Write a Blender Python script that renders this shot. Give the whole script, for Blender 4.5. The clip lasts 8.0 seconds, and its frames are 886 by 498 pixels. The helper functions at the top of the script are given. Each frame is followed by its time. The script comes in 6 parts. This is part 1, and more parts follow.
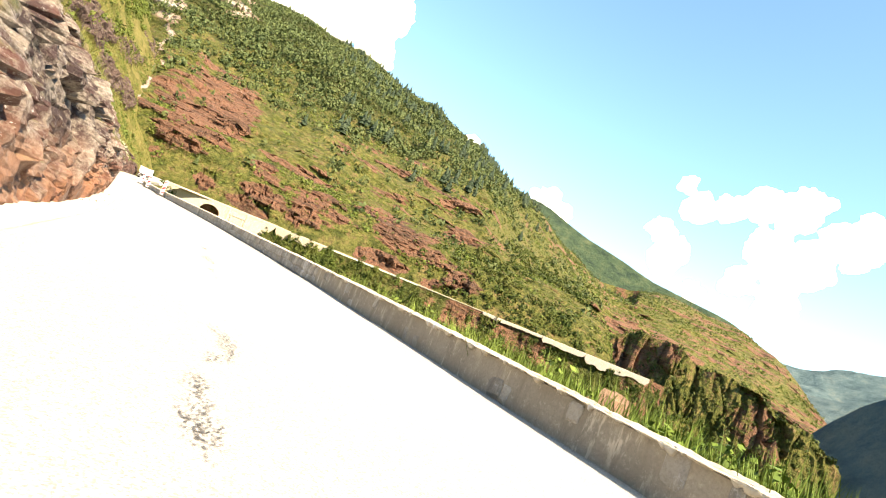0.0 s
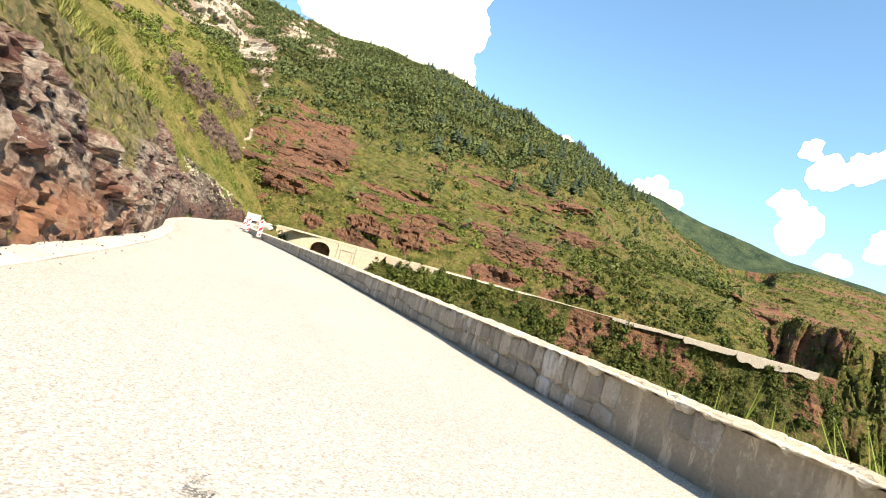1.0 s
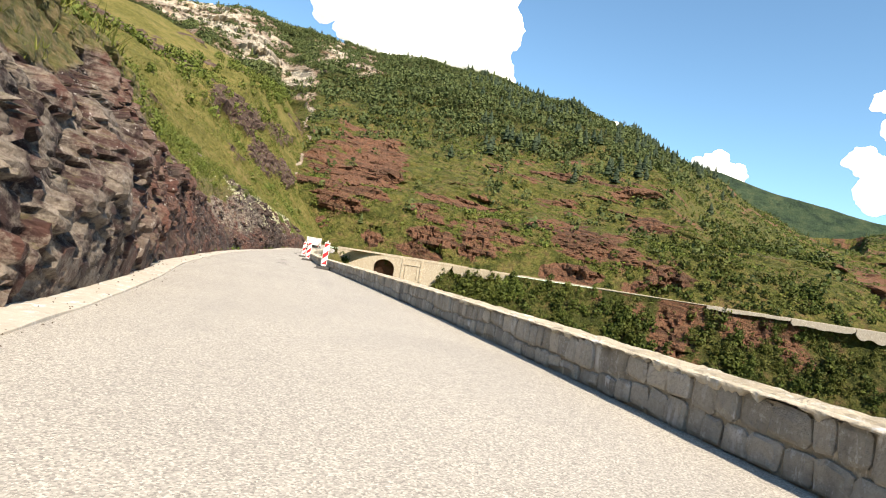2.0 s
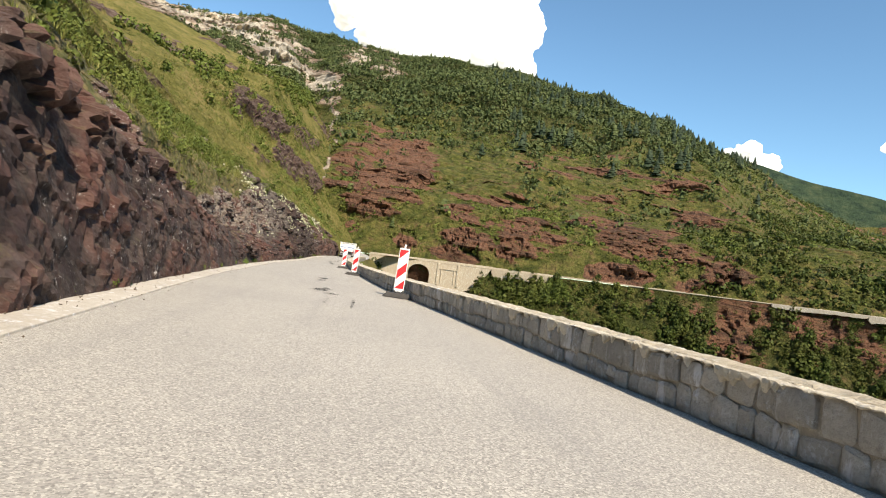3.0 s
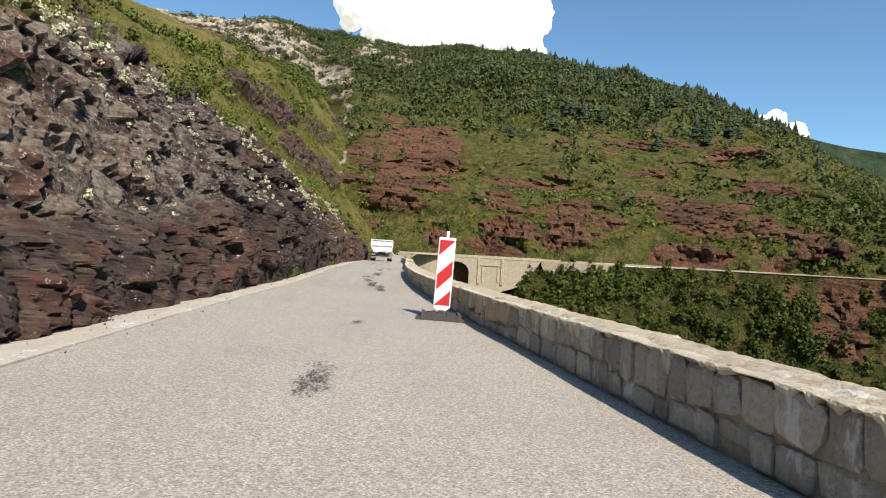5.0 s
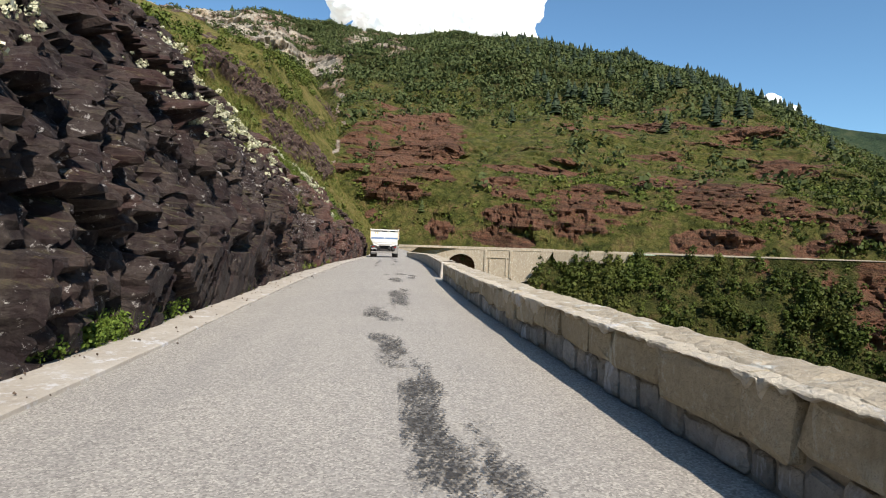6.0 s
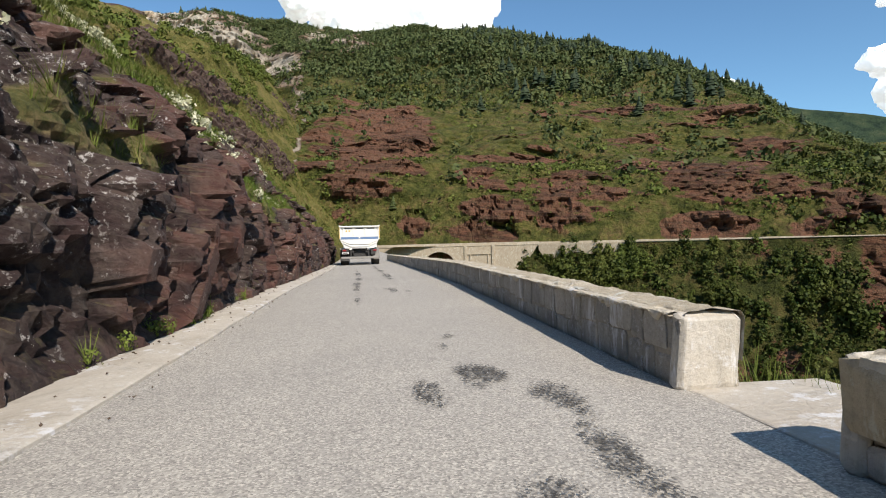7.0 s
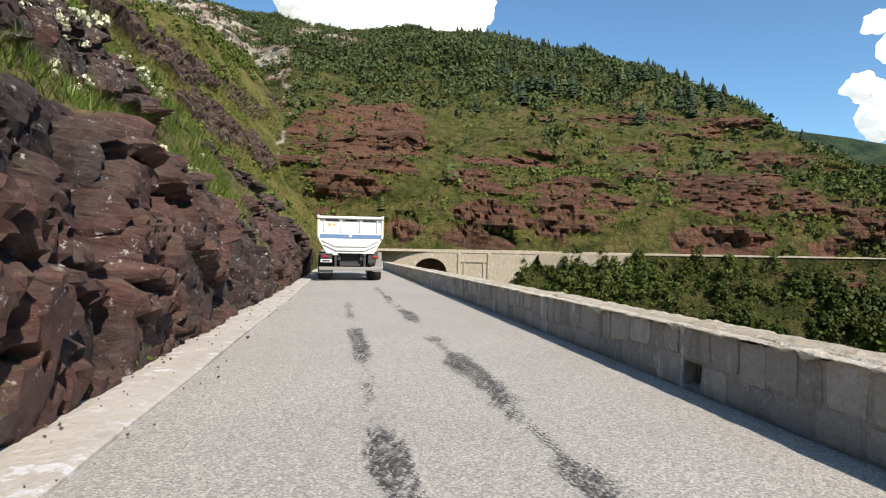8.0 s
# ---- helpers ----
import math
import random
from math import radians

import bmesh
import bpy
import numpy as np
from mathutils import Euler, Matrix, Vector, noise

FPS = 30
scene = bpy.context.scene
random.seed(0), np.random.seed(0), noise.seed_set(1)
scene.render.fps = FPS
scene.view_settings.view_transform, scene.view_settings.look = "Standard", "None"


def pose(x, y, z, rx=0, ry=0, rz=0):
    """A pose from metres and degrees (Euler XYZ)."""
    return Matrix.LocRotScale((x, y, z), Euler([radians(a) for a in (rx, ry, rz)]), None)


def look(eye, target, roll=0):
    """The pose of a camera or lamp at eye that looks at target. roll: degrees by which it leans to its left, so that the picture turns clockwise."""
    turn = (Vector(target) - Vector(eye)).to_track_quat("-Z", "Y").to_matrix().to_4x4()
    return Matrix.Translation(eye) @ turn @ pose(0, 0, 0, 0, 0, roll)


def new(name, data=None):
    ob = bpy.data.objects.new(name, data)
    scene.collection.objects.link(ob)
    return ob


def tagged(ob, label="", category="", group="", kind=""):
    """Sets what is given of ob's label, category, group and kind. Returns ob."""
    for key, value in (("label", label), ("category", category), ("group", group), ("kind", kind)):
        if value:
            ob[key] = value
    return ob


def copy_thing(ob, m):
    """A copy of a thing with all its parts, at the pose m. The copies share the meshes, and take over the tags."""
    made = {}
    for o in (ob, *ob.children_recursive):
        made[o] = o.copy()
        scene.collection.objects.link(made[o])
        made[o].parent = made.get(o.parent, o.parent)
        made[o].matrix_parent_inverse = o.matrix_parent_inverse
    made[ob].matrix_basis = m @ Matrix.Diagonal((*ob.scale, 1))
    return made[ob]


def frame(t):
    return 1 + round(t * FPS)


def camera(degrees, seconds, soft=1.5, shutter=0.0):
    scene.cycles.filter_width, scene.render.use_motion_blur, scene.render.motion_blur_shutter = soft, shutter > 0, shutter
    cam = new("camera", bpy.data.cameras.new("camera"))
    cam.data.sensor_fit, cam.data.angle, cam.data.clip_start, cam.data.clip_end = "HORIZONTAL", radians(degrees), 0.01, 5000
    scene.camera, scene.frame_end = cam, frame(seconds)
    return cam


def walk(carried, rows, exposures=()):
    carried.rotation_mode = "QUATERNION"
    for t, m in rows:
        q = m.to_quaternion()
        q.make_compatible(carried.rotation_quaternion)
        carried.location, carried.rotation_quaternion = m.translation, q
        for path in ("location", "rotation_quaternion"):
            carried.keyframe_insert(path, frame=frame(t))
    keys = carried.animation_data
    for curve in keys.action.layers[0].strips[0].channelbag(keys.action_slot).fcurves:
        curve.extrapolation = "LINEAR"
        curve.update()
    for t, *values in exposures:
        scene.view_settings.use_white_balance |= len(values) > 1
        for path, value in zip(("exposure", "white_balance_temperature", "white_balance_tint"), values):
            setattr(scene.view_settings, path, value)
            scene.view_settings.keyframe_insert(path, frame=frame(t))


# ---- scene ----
# ---------------------------------------------------------------- camera
cam = camera(74.0, 8.0, soft=1.1)
PATH = [
    (0, (-1.286, -0.006, 1.050), (8.016, 17.630, 2.623), 22.26),
    (0.5, (0.053, 6.099, 1.050), (7.804, 24.507, 2.084), 17.61),
    (1, (0.527, 12.441, 1.050), (6.616, 31.472, 1.903), 15.28),
    (1.5, (0.741, 19.101, 1.050), (5.782, 38.443, 1.739), 11.13),
    (3, (-0.638, 40.568, 1.050), (2.651, 60.286, 1.646), 7.26),
    (3.5, (-0.921, 48.314, 1.050), (2.091, 68.079, 1.596), 6.09),
    (4, (-1.265, 56.296, 1.050), (1.531, 76.090, 1.659), 5.94),
    (4.5, (-1.616, 64.407, 1.050), (1.007, 84.228, 1.548), 4.12),
    (6, (-2.009, 88.141, 1.119), (0.700, 107.956, 1.243), 1.90),
    (6.5, (-2.005, 95.639, 1.199), (1.080, 115.400, 1.167), -1.26),
    (7, (-1.838, 103.081, 1.307), (1.873, 122.733, 1.363), -1.34),
    (7.5, (-1.674, 110.356, 1.424), (2.498, 129.914, 1.659), 1.01),
    (8, (-1.455, 117.612, 1.540), (2.808, 137.151, 1.779), 0.98),
]
EXPOSURES = [(0.0, 2.12, 8450, 14), (0.5, 1.90, 8250, 14), (1.0, 1.64, 7850, 14), (1.5, 1.40, 7650, 14), (3.0, 0.92, 7400, 13), (3.5, 0.78, 7250, 13), (4.5, 0.68, 7200, 13), (6.0, 0.54, 6800, 14), (7.0, 0.48, 6800, 14), (8.0, 0.65, 6700, 14)]
walk(cam, [(t, look(eye, target, roll)) for t, eye, target, roll in PATH], EXPOSURES)

# ---------------------------------------------------------------- daylight
SUN_AZ, SUN_EL = 162.5, 41.0  # degrees clockwise from +y, and above the horizon
world = bpy.data.worlds.new("sky")
scene.world = world
world.use_nodes = True
sky = world.node_tree.nodes.new("ShaderNodeTexSky")
sky.sky_type, sky.sun_disc = "NISHITA", False
sky.sun_elevation, sky.sun_rotation = radians(SUN_EL), radians(SUN_AZ)
sky.altitude, sky.air_density, sky.dust_density, sky.ozone_density = 900, 1.0, 0.12, 2.0
world.node_tree.nodes["Background"].inputs["Strength"].default_value = 0.115
tone = world.node_tree.nodes.new("ShaderNodeMix")
tone.data_type, tone.blend_type = "RGBA", "MULTIPLY"
tone.inputs[0].default_value, tone.inputs[7].default_value = 1.0, (0.66, 0.93, 1.0, 1)
world.node_tree.links.new(sky.outputs[0], tone.inputs[6])
world.node_tree.links.new(tone.outputs[2], world.node_tree.nodes["Background"].inputs["Color"])
sun = new("sun", bpy.data.lights.new("sun", "SUN"))
sun.data.energy, sun.data.angle, sun.data.color = 4.2, radians(0.53), (1.0, 0.95, 0.86)
sa, se = radians(SUN_AZ), radians(SUN_EL)
to_sun = Vector((math.sin(sa) * math.cos(se), math.cos(sa) * math.cos(se), math.sin(se)))
sun.matrix_world = Matrix.Translation((0, 0, 60)) @ to_sun.to_track_quat("Z", "Y").to_matrix().to_4x4()


# ---------------------------------------------------------------- noise
def lattice(ix, iy, iz, seed):
    h = (ix * 374761393 + iy * 668265263 + iz * 2147483647 + seed * 1274126177) & 0xFFFFFFFF
    h = ((h ^ (h >> 13)) * 1103515245) & 0xFFFFFFFF
    h = ((h ^ (h >> 16)) * 668265263) & 0xFFFFFFFF
    return ((h ^ (h >> 15)) & 0xFFFFFF) / float(0xFFFFFF)


def smooth_noise(p, seed=0):
    """Value noise in 0..1 for an (n, 3) array."""
    i = np.floor(p).astype(np.int64)
    f = p - i
    f = f * f * (3 - 2 * f)
    out = 0
    for dx in (0, 1):
        for dy in (0, 1):
            for dz in (0, 1):
                w = (f[:, 0] if dx else 1 - f[:, 0]) * (f[:, 1] if dy else 1 - f[:, 1]) * (f[:, 2] if dz else 1 - f[:, 2])
                out = out + w * lattice(i[:, 0] + dx, i[:, 1] + dy, i[:, 2] + dz, seed)
    return out


def fractal(p, octaves=4, seed=0, gain=0.5):
    """Fractal noise, about -1..1."""
    out, amp, total = 0, 1.0, 0.0
    for o in range(octaves):
        out = out + amp * (smooth_noise(p * 2.03**o + 17.3 * o, seed + o) * 2 - 1)
        total += amp
        amp *= gain
    return out / total * 1.6


def blocks(p, seed=0, leaning=0.35):
    """Cells of jointed rock: each point's cell value (0..1) and how near it is to a joint (0 at the joint).
    The cells' faces lean each its own way."""
    i = np.floor(p).astype(np.int64)
    d1, d2, v, lean = np.full(len(p), 9.0), np.full(len(p), 9.0), np.zeros(len(p)), np.zeros(len(p))
    for dx in (-1, 0, 1):
        for dy in (-1, 0, 1):
            for dz in (-1, 0, 1):
                c = i + (dx, dy, dz)
                off = np.stack([lattice(c[:, 0], c[:, 1], c[:, 2], seed + k) for k in (1, 2, 3)], 1)
                rel = p - (c + 0.15 + 0.7 * off)
                tilt = ((off[:, ::-1] - 0.5) * rel).sum(1)
                d = np.abs(rel)
                d = 0.2 * np.sqrt((d**2).sum(1)) + 0.8 * d.max(1)
                val = lattice(c[:, 0], c[:, 1], c[:, 2], seed + 7)
                near = d < d1
                d2 = np.where(near, d1, np.minimum(d2, d))
                v = np.where(near, val, v)
                lean = np.where(near, tilt, lean)
                d1 = np.where(near, d, d1)
    return np.clip(v + leaning * lean, -0.3, 1.3), d2 - d1


def smoothstep(a, b, x):
    t = np.clip((x - a) / (b - a), 0, 1)
    return t * t * (3 - 2 * t)


# ---------------------------------------------------------------- node materials
class Nodes:
    """A thin layer over one material's nodes."""

    def __init__(self, name, rough=0.85, spec=0.3, metal=0.0):
        self.mat = bpy.data.materials.new(name)
        self.mat.use_nodes = True
        self.tree = self.mat.node_tree
        self.shader = self.tree.nodes["Principled BSDF"]
        self.shader.inputs["Roughness"].default_value = rough
        self.shader.inputs["Specular IOR Level"].default_value = spec
        self.shader.inputs["Metallic"].default_value = metal
        self.geo = self.tree.nodes.new("ShaderNodeNewGeometry")
        self.tc = self.tree.nodes.new("ShaderNodeTexCoord")

    def put(self, socket, value):
        if isinstance(value, bpy.types.NodeSocket):
            self.tree.links.new(value, socket)
        elif isinstance(value, (tuple, list)) and len(value) == 3 and socket.type == "RGBA":
            socket.default_value = (*value, 1)
        else:
            socket.default_value = value

    def place(self, scale=(1, 1, 1), own=False, turn=(0, 0, 0)):
        n = self.tree.nodes.new("ShaderNodeMapping")
        self.tree.links.new(self.tc.outputs["Object"] if own else self.geo.outputs["Position"], n.inputs["Vector"])
        n.inputs["Scale"].default_value = scale
        if any(turn):  # turn first, then scale
            n.vector_type = "TEXTURE"
            n.inputs["Scale"].default_value = [1 / c for c in scale]
        n.inputs["Rotation"].default_value = [radians(a) for a in turn]
        return n.outputs[0]

    def warped(self, where, scale, amount):
        """The same place, pushed about by noise."""
        n = self.tree.nodes.new("ShaderNodeTexNoise")
        self.put(n.inputs["Vector"], where)
        n.inputs["Scale"].default_value, n.inputs["Detail"].default_value = scale, 4.0
        n.normalize = False
        m = self.tree.nodes.new("ShaderNodeVectorMath")
        m.operation = "MULTIPLY_ADD"
        self.put(m.inputs[0], n.outputs["Color"])
        m.inputs[1].default_value = (amount, amount, amount)
        self.put(m.inputs[2], where)
        return m.outputs[0]

    def noise(self, where, scale=1.0, detail=4.0, rough=0.6, warp=0.0):
        n = self.tree.nodes.new("ShaderNodeTexNoise")
        self.put(n.inputs["Vector"], where)
        n.inputs["Scale"].default_value, n.inputs["Detail"].default_value = scale, detail
        n.inputs["Roughness"].default_value, n.inputs["Distortion"].default_value = rough, warp
        return n.outputs["Fac"]

    def cells(self, where, scale=1.0, feature="F1", out="Distance", rnd=1.0):
        n = self.tree.nodes.new("ShaderNodeTexVoronoi")
        n.feature = feature
        self.put(n.inputs["Vector"], where)
        n.inputs["Scale"].default_value, n.inputs["Randomness"].default_value = scale, rnd
        return n.outputs[out]

    def ramp(self, fac, *stops):
        n = self.tree.nodes.new("ShaderNodeValToRGB")
        self.put(n.inputs[0], fac)
        while len(n.color_ramp.elements) < len(stops):
            n.color_ramp.elements.new(0.5)
        for e, (pos, col) in zip(n.color_ramp.elements, stops):
            e.position = pos
            e.color = (*col, 1) if isinstance(col, (tuple, list)) else (col, col, col, 1)
        return n.outputs[0]

    def mix(self, fac, a, b, kind="MIX"):
        n = self.tree.nodes.new("ShaderNodeMix")
        n.data_type, n.blend_type = "RGBA", kind
        self.put(n.inputs["Factor"], fac)
        self.put(n.inputs[6], a)
        self.put(n.inputs[7], b)
        return n.outputs[2]

    def math(self, op, a, b=0.0):
        n = self.tree.nodes.new("ShaderNodeMath")
        n.operation = op
        self.put(n.inputs[0], a)
        self.put(n.inputs[1], b)
        return n.outputs[0]

    def attribute(self, name):
        n = self.tree.nodes.new("ShaderNodeAttribute")
        n.attribute_name = name
        return n.outputs["Fac"]

    def axis(self, vector, which):
        n = self.tree.nodes.new("ShaderNodeSeparateXYZ")
        self.tree.links.new(vector, n.inputs[0])
        return n.outputs[which]

    def chance(self):
        return self.tree.nodes.new("ShaderNodeObjectInfo").outputs["Random"]

    def done(self, colour, height=None, strength=0.5, depth=0.02, rough=None):
        self.put(self.shader.inputs["Base Color"], colour)
        if rough is not None:
            self.put(self.shader.inputs["Roughness"], rough)
        if height is not None:
            n = self.tree.nodes.new("ShaderNodeBump")
            n.inputs["Strength"].default_value, n.inputs["Distance"].default_value = strength, depth
            self.put(n.inputs["Height"], height)
            self.tree.links.new(n.outputs[0], self.shader.inputs["Normal"])
        return self.mat


def plain(name, colour, rough=0.6, spec=0.4, metal=0.0, worn=0.25, scale=3.0):
    """Paint, rubber or metal with grime at two scales."""
    n = Nodes(name, rough, spec, metal)
    where = n.place(own=True)
    a, b = n.noise(where, scale, 5), n.noise(where, scale * 14, 3)
    dirt = n.ramp(a, (0.35, 0.0), (0.75, 1.0))
    dark = tuple(c * 0.55 + 0.03 for c in colour)
    col = n.mix(n.math("MULTIPLY", dirt, worn), colour, dark)
    col = n.mix(n.math("MULTIPLY", b, worn * 0.5), col, dark)
    return n.done(col, b, 0.15, 0.004)


def make_asphalt():
    n = Nodes("old_asphalt", 0.88, 0.25)
    p = n.place()
    chips = n.cells(p, 90.0, out="Color")
    chip = n.axis(chips, 0)
    grain = n.noise(p, 130.0, 2)
    patch = n.noise(p, 0.35, 5, 0.6, 0.6)
    streak = n.noise(n.place((1.6, 0.07, 1)), 1.0, 4)
    col = n.ramp(chip, (0.0, (0.17, 0.158, 0.14)), (0.35, (0.32, 0.298, 0.262)), (0.75, (0.43, 0.40, 0.348)), (1.0, (0.64, 0.595, 0.51)))
    col = n.mix(n.math("MULTIPLY", grain, 0.5), col, (0.36, 0.335, 0.292))
    col = n.mix(n.ramp(patch, (0.42, 0.0), (0.72, 0.22)), col, (0.2, 0.19, 0.18))
    col = n.mix(n.ramp(streak, (0.55, 0.0), (0.72, 0.22)), col, (0.21, 0.2, 0.19))
    h = n.math("ADD", n.cells(p, 90.0), n.math("MULTIPLY", grain, 0.4))
    return n.done(col, h, 0.45, 0.003)


def make_tar():
    n = Nodes("dark_road_repair", 0.85, 0.2)
    p = n.place()
    chip = n.axis(n.cells(p, 50.0, out="Color"), 0)
    col = n.ramp(chip, (0.0, (0.030, 0.029, 0.028)), (0.65, (0.070, 0.067, 0.064)), (1.0, (0.22, 0.21, 0.19)))
    ragged = n.math("SUBTRACT", n.noise(n.place((1, 0.3, 1)), 6.0, 6, 0.75), 0.5)
    speck = n.math("MULTIPLY", n.axis(n.cells(n.place((1, 0.75, 1)), 62.0, out="Color"), 1), 0.62)
    worn = n.math("SUBTRACT", n.math("ADD", n.math("MULTIPLY", n.attribute("cover"), 0.95), n.math("MULTIPLY", ragged, 0.9)), speck)
    alpha = n.ramp(worn, (0.12, 0.0), (0.42, 0.82))
    n.put(n.shader.inputs["Alpha"], alpha)
    return n.done(col, chip, 0.4, 0.004)


def make_rock():
    """Dark purple-brown schist with rusty beds, pale lichen and moss on the ledges."""
    n = Nodes("schist_rock", 0.8, 0.35)
    p = n.place()
    bed = n.warped(n.place((0.8, 0.7, 1.9), turn=(-28, 0, 0)), 0.8, 0.5)
    tone = n.noise(bed, 1.3, 7, 0.72, 0.9)
    tone = n.math("ADD", n.math("MULTIPLY", tone, 0.62), n.math("MULTIPLY", n.attribute("block"), 0.36))
    red = n.noise(n.place((0.25, 0.25, 0.5), turn=(-28, 0, 0)), 1.0, 4, 0.6)
    red = n.math("ADD", red, n.math("MULTIPLY", n.math("SUBTRACT", n.attribute("block"), 0.56), 0.35))
    red = n.math("SUBTRACT", red, n.math("MULTIPLY", n.attribute("dark"), 0.10))
    fine = n.noise(p, 14.0, 6, 0.7)
    col = n.ramp(tone, (0.25, (0.008, 0.005, 0.005)), (0.5, (0.032, 0.017, 0.016)), (0.75, (0.092, 0.052, 0.046)))
    col = n.mix(n.ramp(red, (0.46, 0.0), (0.60, 0.8)), col, n.ramp(tone, (0.25, (0.028, 0.010, 0.008)), (0.75, (0.140, 0.058, 0.042))))
    col = n.mix(n.math("MULTIPLY", fine, 0.14), col, (0.09, 0.058, 0.050))
    # dark schist here, blackened further to carry the shade under the overhang
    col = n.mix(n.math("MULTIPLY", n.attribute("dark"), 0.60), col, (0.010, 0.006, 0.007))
    area = n.noise(p, 0.35, 3)
    lichen = n.math("MULTIPLY", n.ramp(n.noise(p, 8.0, 5, 0.8), (0.60, 0.0), (0.66, 0.85)), n.ramp(area, (0.42, 0.0), (0.56, 1.0)))
    crust = n.math("MULTIPLY", n.ramp(n.noise(p, 9.0, 6, 0.8), (0.575, 0.0), (0.62, 1.0)), n.attribute("lichen"))
    col = n.mix(n.math("MAXIMUM", lichen, crust), col, (0.56, 0.53, 0.50))
    pale = n.math("MULTIPLY", n.attribute("pale"), n.ramp(n.noise(p, 1.7, 6, 0.78), (0.44, 0.0), (0.56, 0.85)))
    col = n.mix(pale, col, n.ramp(fine, (0.35, (0.15, 0.125, 0.10)), (0.65, (0.38, 0.33, 0.27))))
    soil = n.ramp(n.noise(p, 2.2, 6, 0.7), (0.35, (0.14, 0.058, 0.034)), (0.65, (0.30, 0.15, 0.085)))
    col = n.mix(n.math("MULTIPLY", n.attribute("soil"), n.ramp(n.noise(p, 0.8, 5), (0.35, 0.2), (0.55, 1.0))), col, soil)
    flat = n.axis(n.geo.outputs["Normal"], 2)
    moss = n.math("MULTIPLY", n.ramp(n.noise(p, 2.6, 6, 0.8), (0.50, 0.0), (0.62, 1.0)), n.ramp(flat, (0.35, 0.0), (0.9, 0.7)))
    veil = n.math("ADD", n.attribute("veg"), n.math("MULTIPLY", n.math("SUBTRACT", n.noise(p, 1.8, 7, 0.8), 0.5), 1.6))
    moss = n.math("MAXIMUM", moss, n.ramp(veil, (0.38, 0.0), (0.70, 1.0)))
    green = n.ramp(n.noise(p, 3.2, 6, 0.8), (0.32, (0.030, 0.036, 0.010)), (0.46, (0.085, 0.085, 0.024)), (0.56, (0.15, 0.115, 0.050)), (0.68, (0.24, 0.185, 0.09)))
    col = n.mix(moss, col, green)
    h = n.math("ADD", n.math("ADD", n.noise(bed, 2.6, 9, 0.72), n.math("MULTIPLY", n.noise(p, 4.5, 7, 0.7), 0.5)), n.math("MULTIPLY", fine, 0.35))
    chipped = n.warped(bed, 3.0, 0.22)
    h = n.math("ADD", h, n.math("MULTIPLY", n.axis(n.cells(chipped, 2.6, out="Color"), 0), 0.7))
    h = n.math("ADD", h, n.math("MULTIPLY", n.axis(n.cells(chipped, 6.5, out="Color"), 0), 0.35))
    return n.done(col, h, 1.0, 0.075)


def make_mountain():
    """Red layered rock and pale limestone with thin turf and low scrub over it."""
    n = Nodes("red_mountain_ground", 0.92, 0.15)
    p = n.place()
    bed = n.warped(n.place((0.035, 0.035, 0.42), turn=(0, 8, 0)), 0.5, 0.7)
    strata = n.noise(bed, 1.0, 7, 0.72, 0.4)
    fine = n.noise(p, 0.5, 8, 0.75)
    red = n.ramp(strata, (0.30, (0.028, 0.014, 0.011)), (0.42, (0.085, 0.041, 0.028)), (0.54, (0.21, 0.098, 0.060)), (0.64, (0.135, 0.063, 0.042)), (0.74, (0.25, 0.14, 0.088)))
    red = n.mix(n.ramp(fine, (0.42, 0.0), (0.68, 0.55)), red, (0.16, 0.115, 0.062))
    red = n.mix(n.ramp(n.noise(p, 0.9, 5, 0.8), (0.36, 0.6), (0.46, 0.0)), red, (0.03, 0.019, 0.014))
    pale = n.ramp(n.noise(n.place((0.05, 0.05, 0.018)), 1.0, 8, 0.75), (0.34, (0.10, 0.09, 0.072)), (0.43, (0.30, 0.265, 0.21)), (0.54, (0.50, 0.44, 0.35)), (0.68, (0.55, 0.42, 0.26)))
    rock = n.mix(n.attribute("pale"), red, pale)
    turf = n.ramp(n.noise(p, 0.14, 9, 0.8), (0.34, (0.024, 0.031, 0.007)), (0.44, (0.078, 0.088, 0.019)), (0.53, (0.14, 0.130, 0.036)), (0.62, (0.18, 0.115, 0.055)), (0.70, (0.17, 0.088, 0.052)))
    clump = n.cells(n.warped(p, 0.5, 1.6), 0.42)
    # turf goes darker between the clumps, and again where wood is set
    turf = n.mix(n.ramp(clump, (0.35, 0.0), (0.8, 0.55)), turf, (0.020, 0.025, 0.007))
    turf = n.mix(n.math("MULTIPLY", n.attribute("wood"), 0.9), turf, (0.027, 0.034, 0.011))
    edge = n.math("ADD", n.attribute("veg"), n.math("MULTIPLY", n.math("SUBTRACT", n.noise(p, 0.22, 8, 0.8), 0.5), 1.9))
    edge = n.math("ADD", edge, n.math("MULTIPLY", n.math("SUBTRACT", strata, 0.5), 1.3))
    edge = n.math("ADD", edge, n.math("MULTIPLY", n.math("SUBTRACT", n.noise(n.place((0.5, 0.5, 1.6)), 1.0, 5, 0.7), 0.5), 0.9))
    edge = n.math("SUBTRACT", edge, n.math("MULTIPLY", n.attribute("pale"), 0.7))
    col = n.mix(n.ramp(edge, (0.40, 0.0), (0.58, 1.0)), rock, turf)
    h = n.math("ADD", n.math("MULTIPLY", strata, 0.7), fine)
    h = n.math("SUBTRACT", h, n.math("MULTIPLY", clump, 0.35))
    return n.done(col, h, 1.0, 2.0)


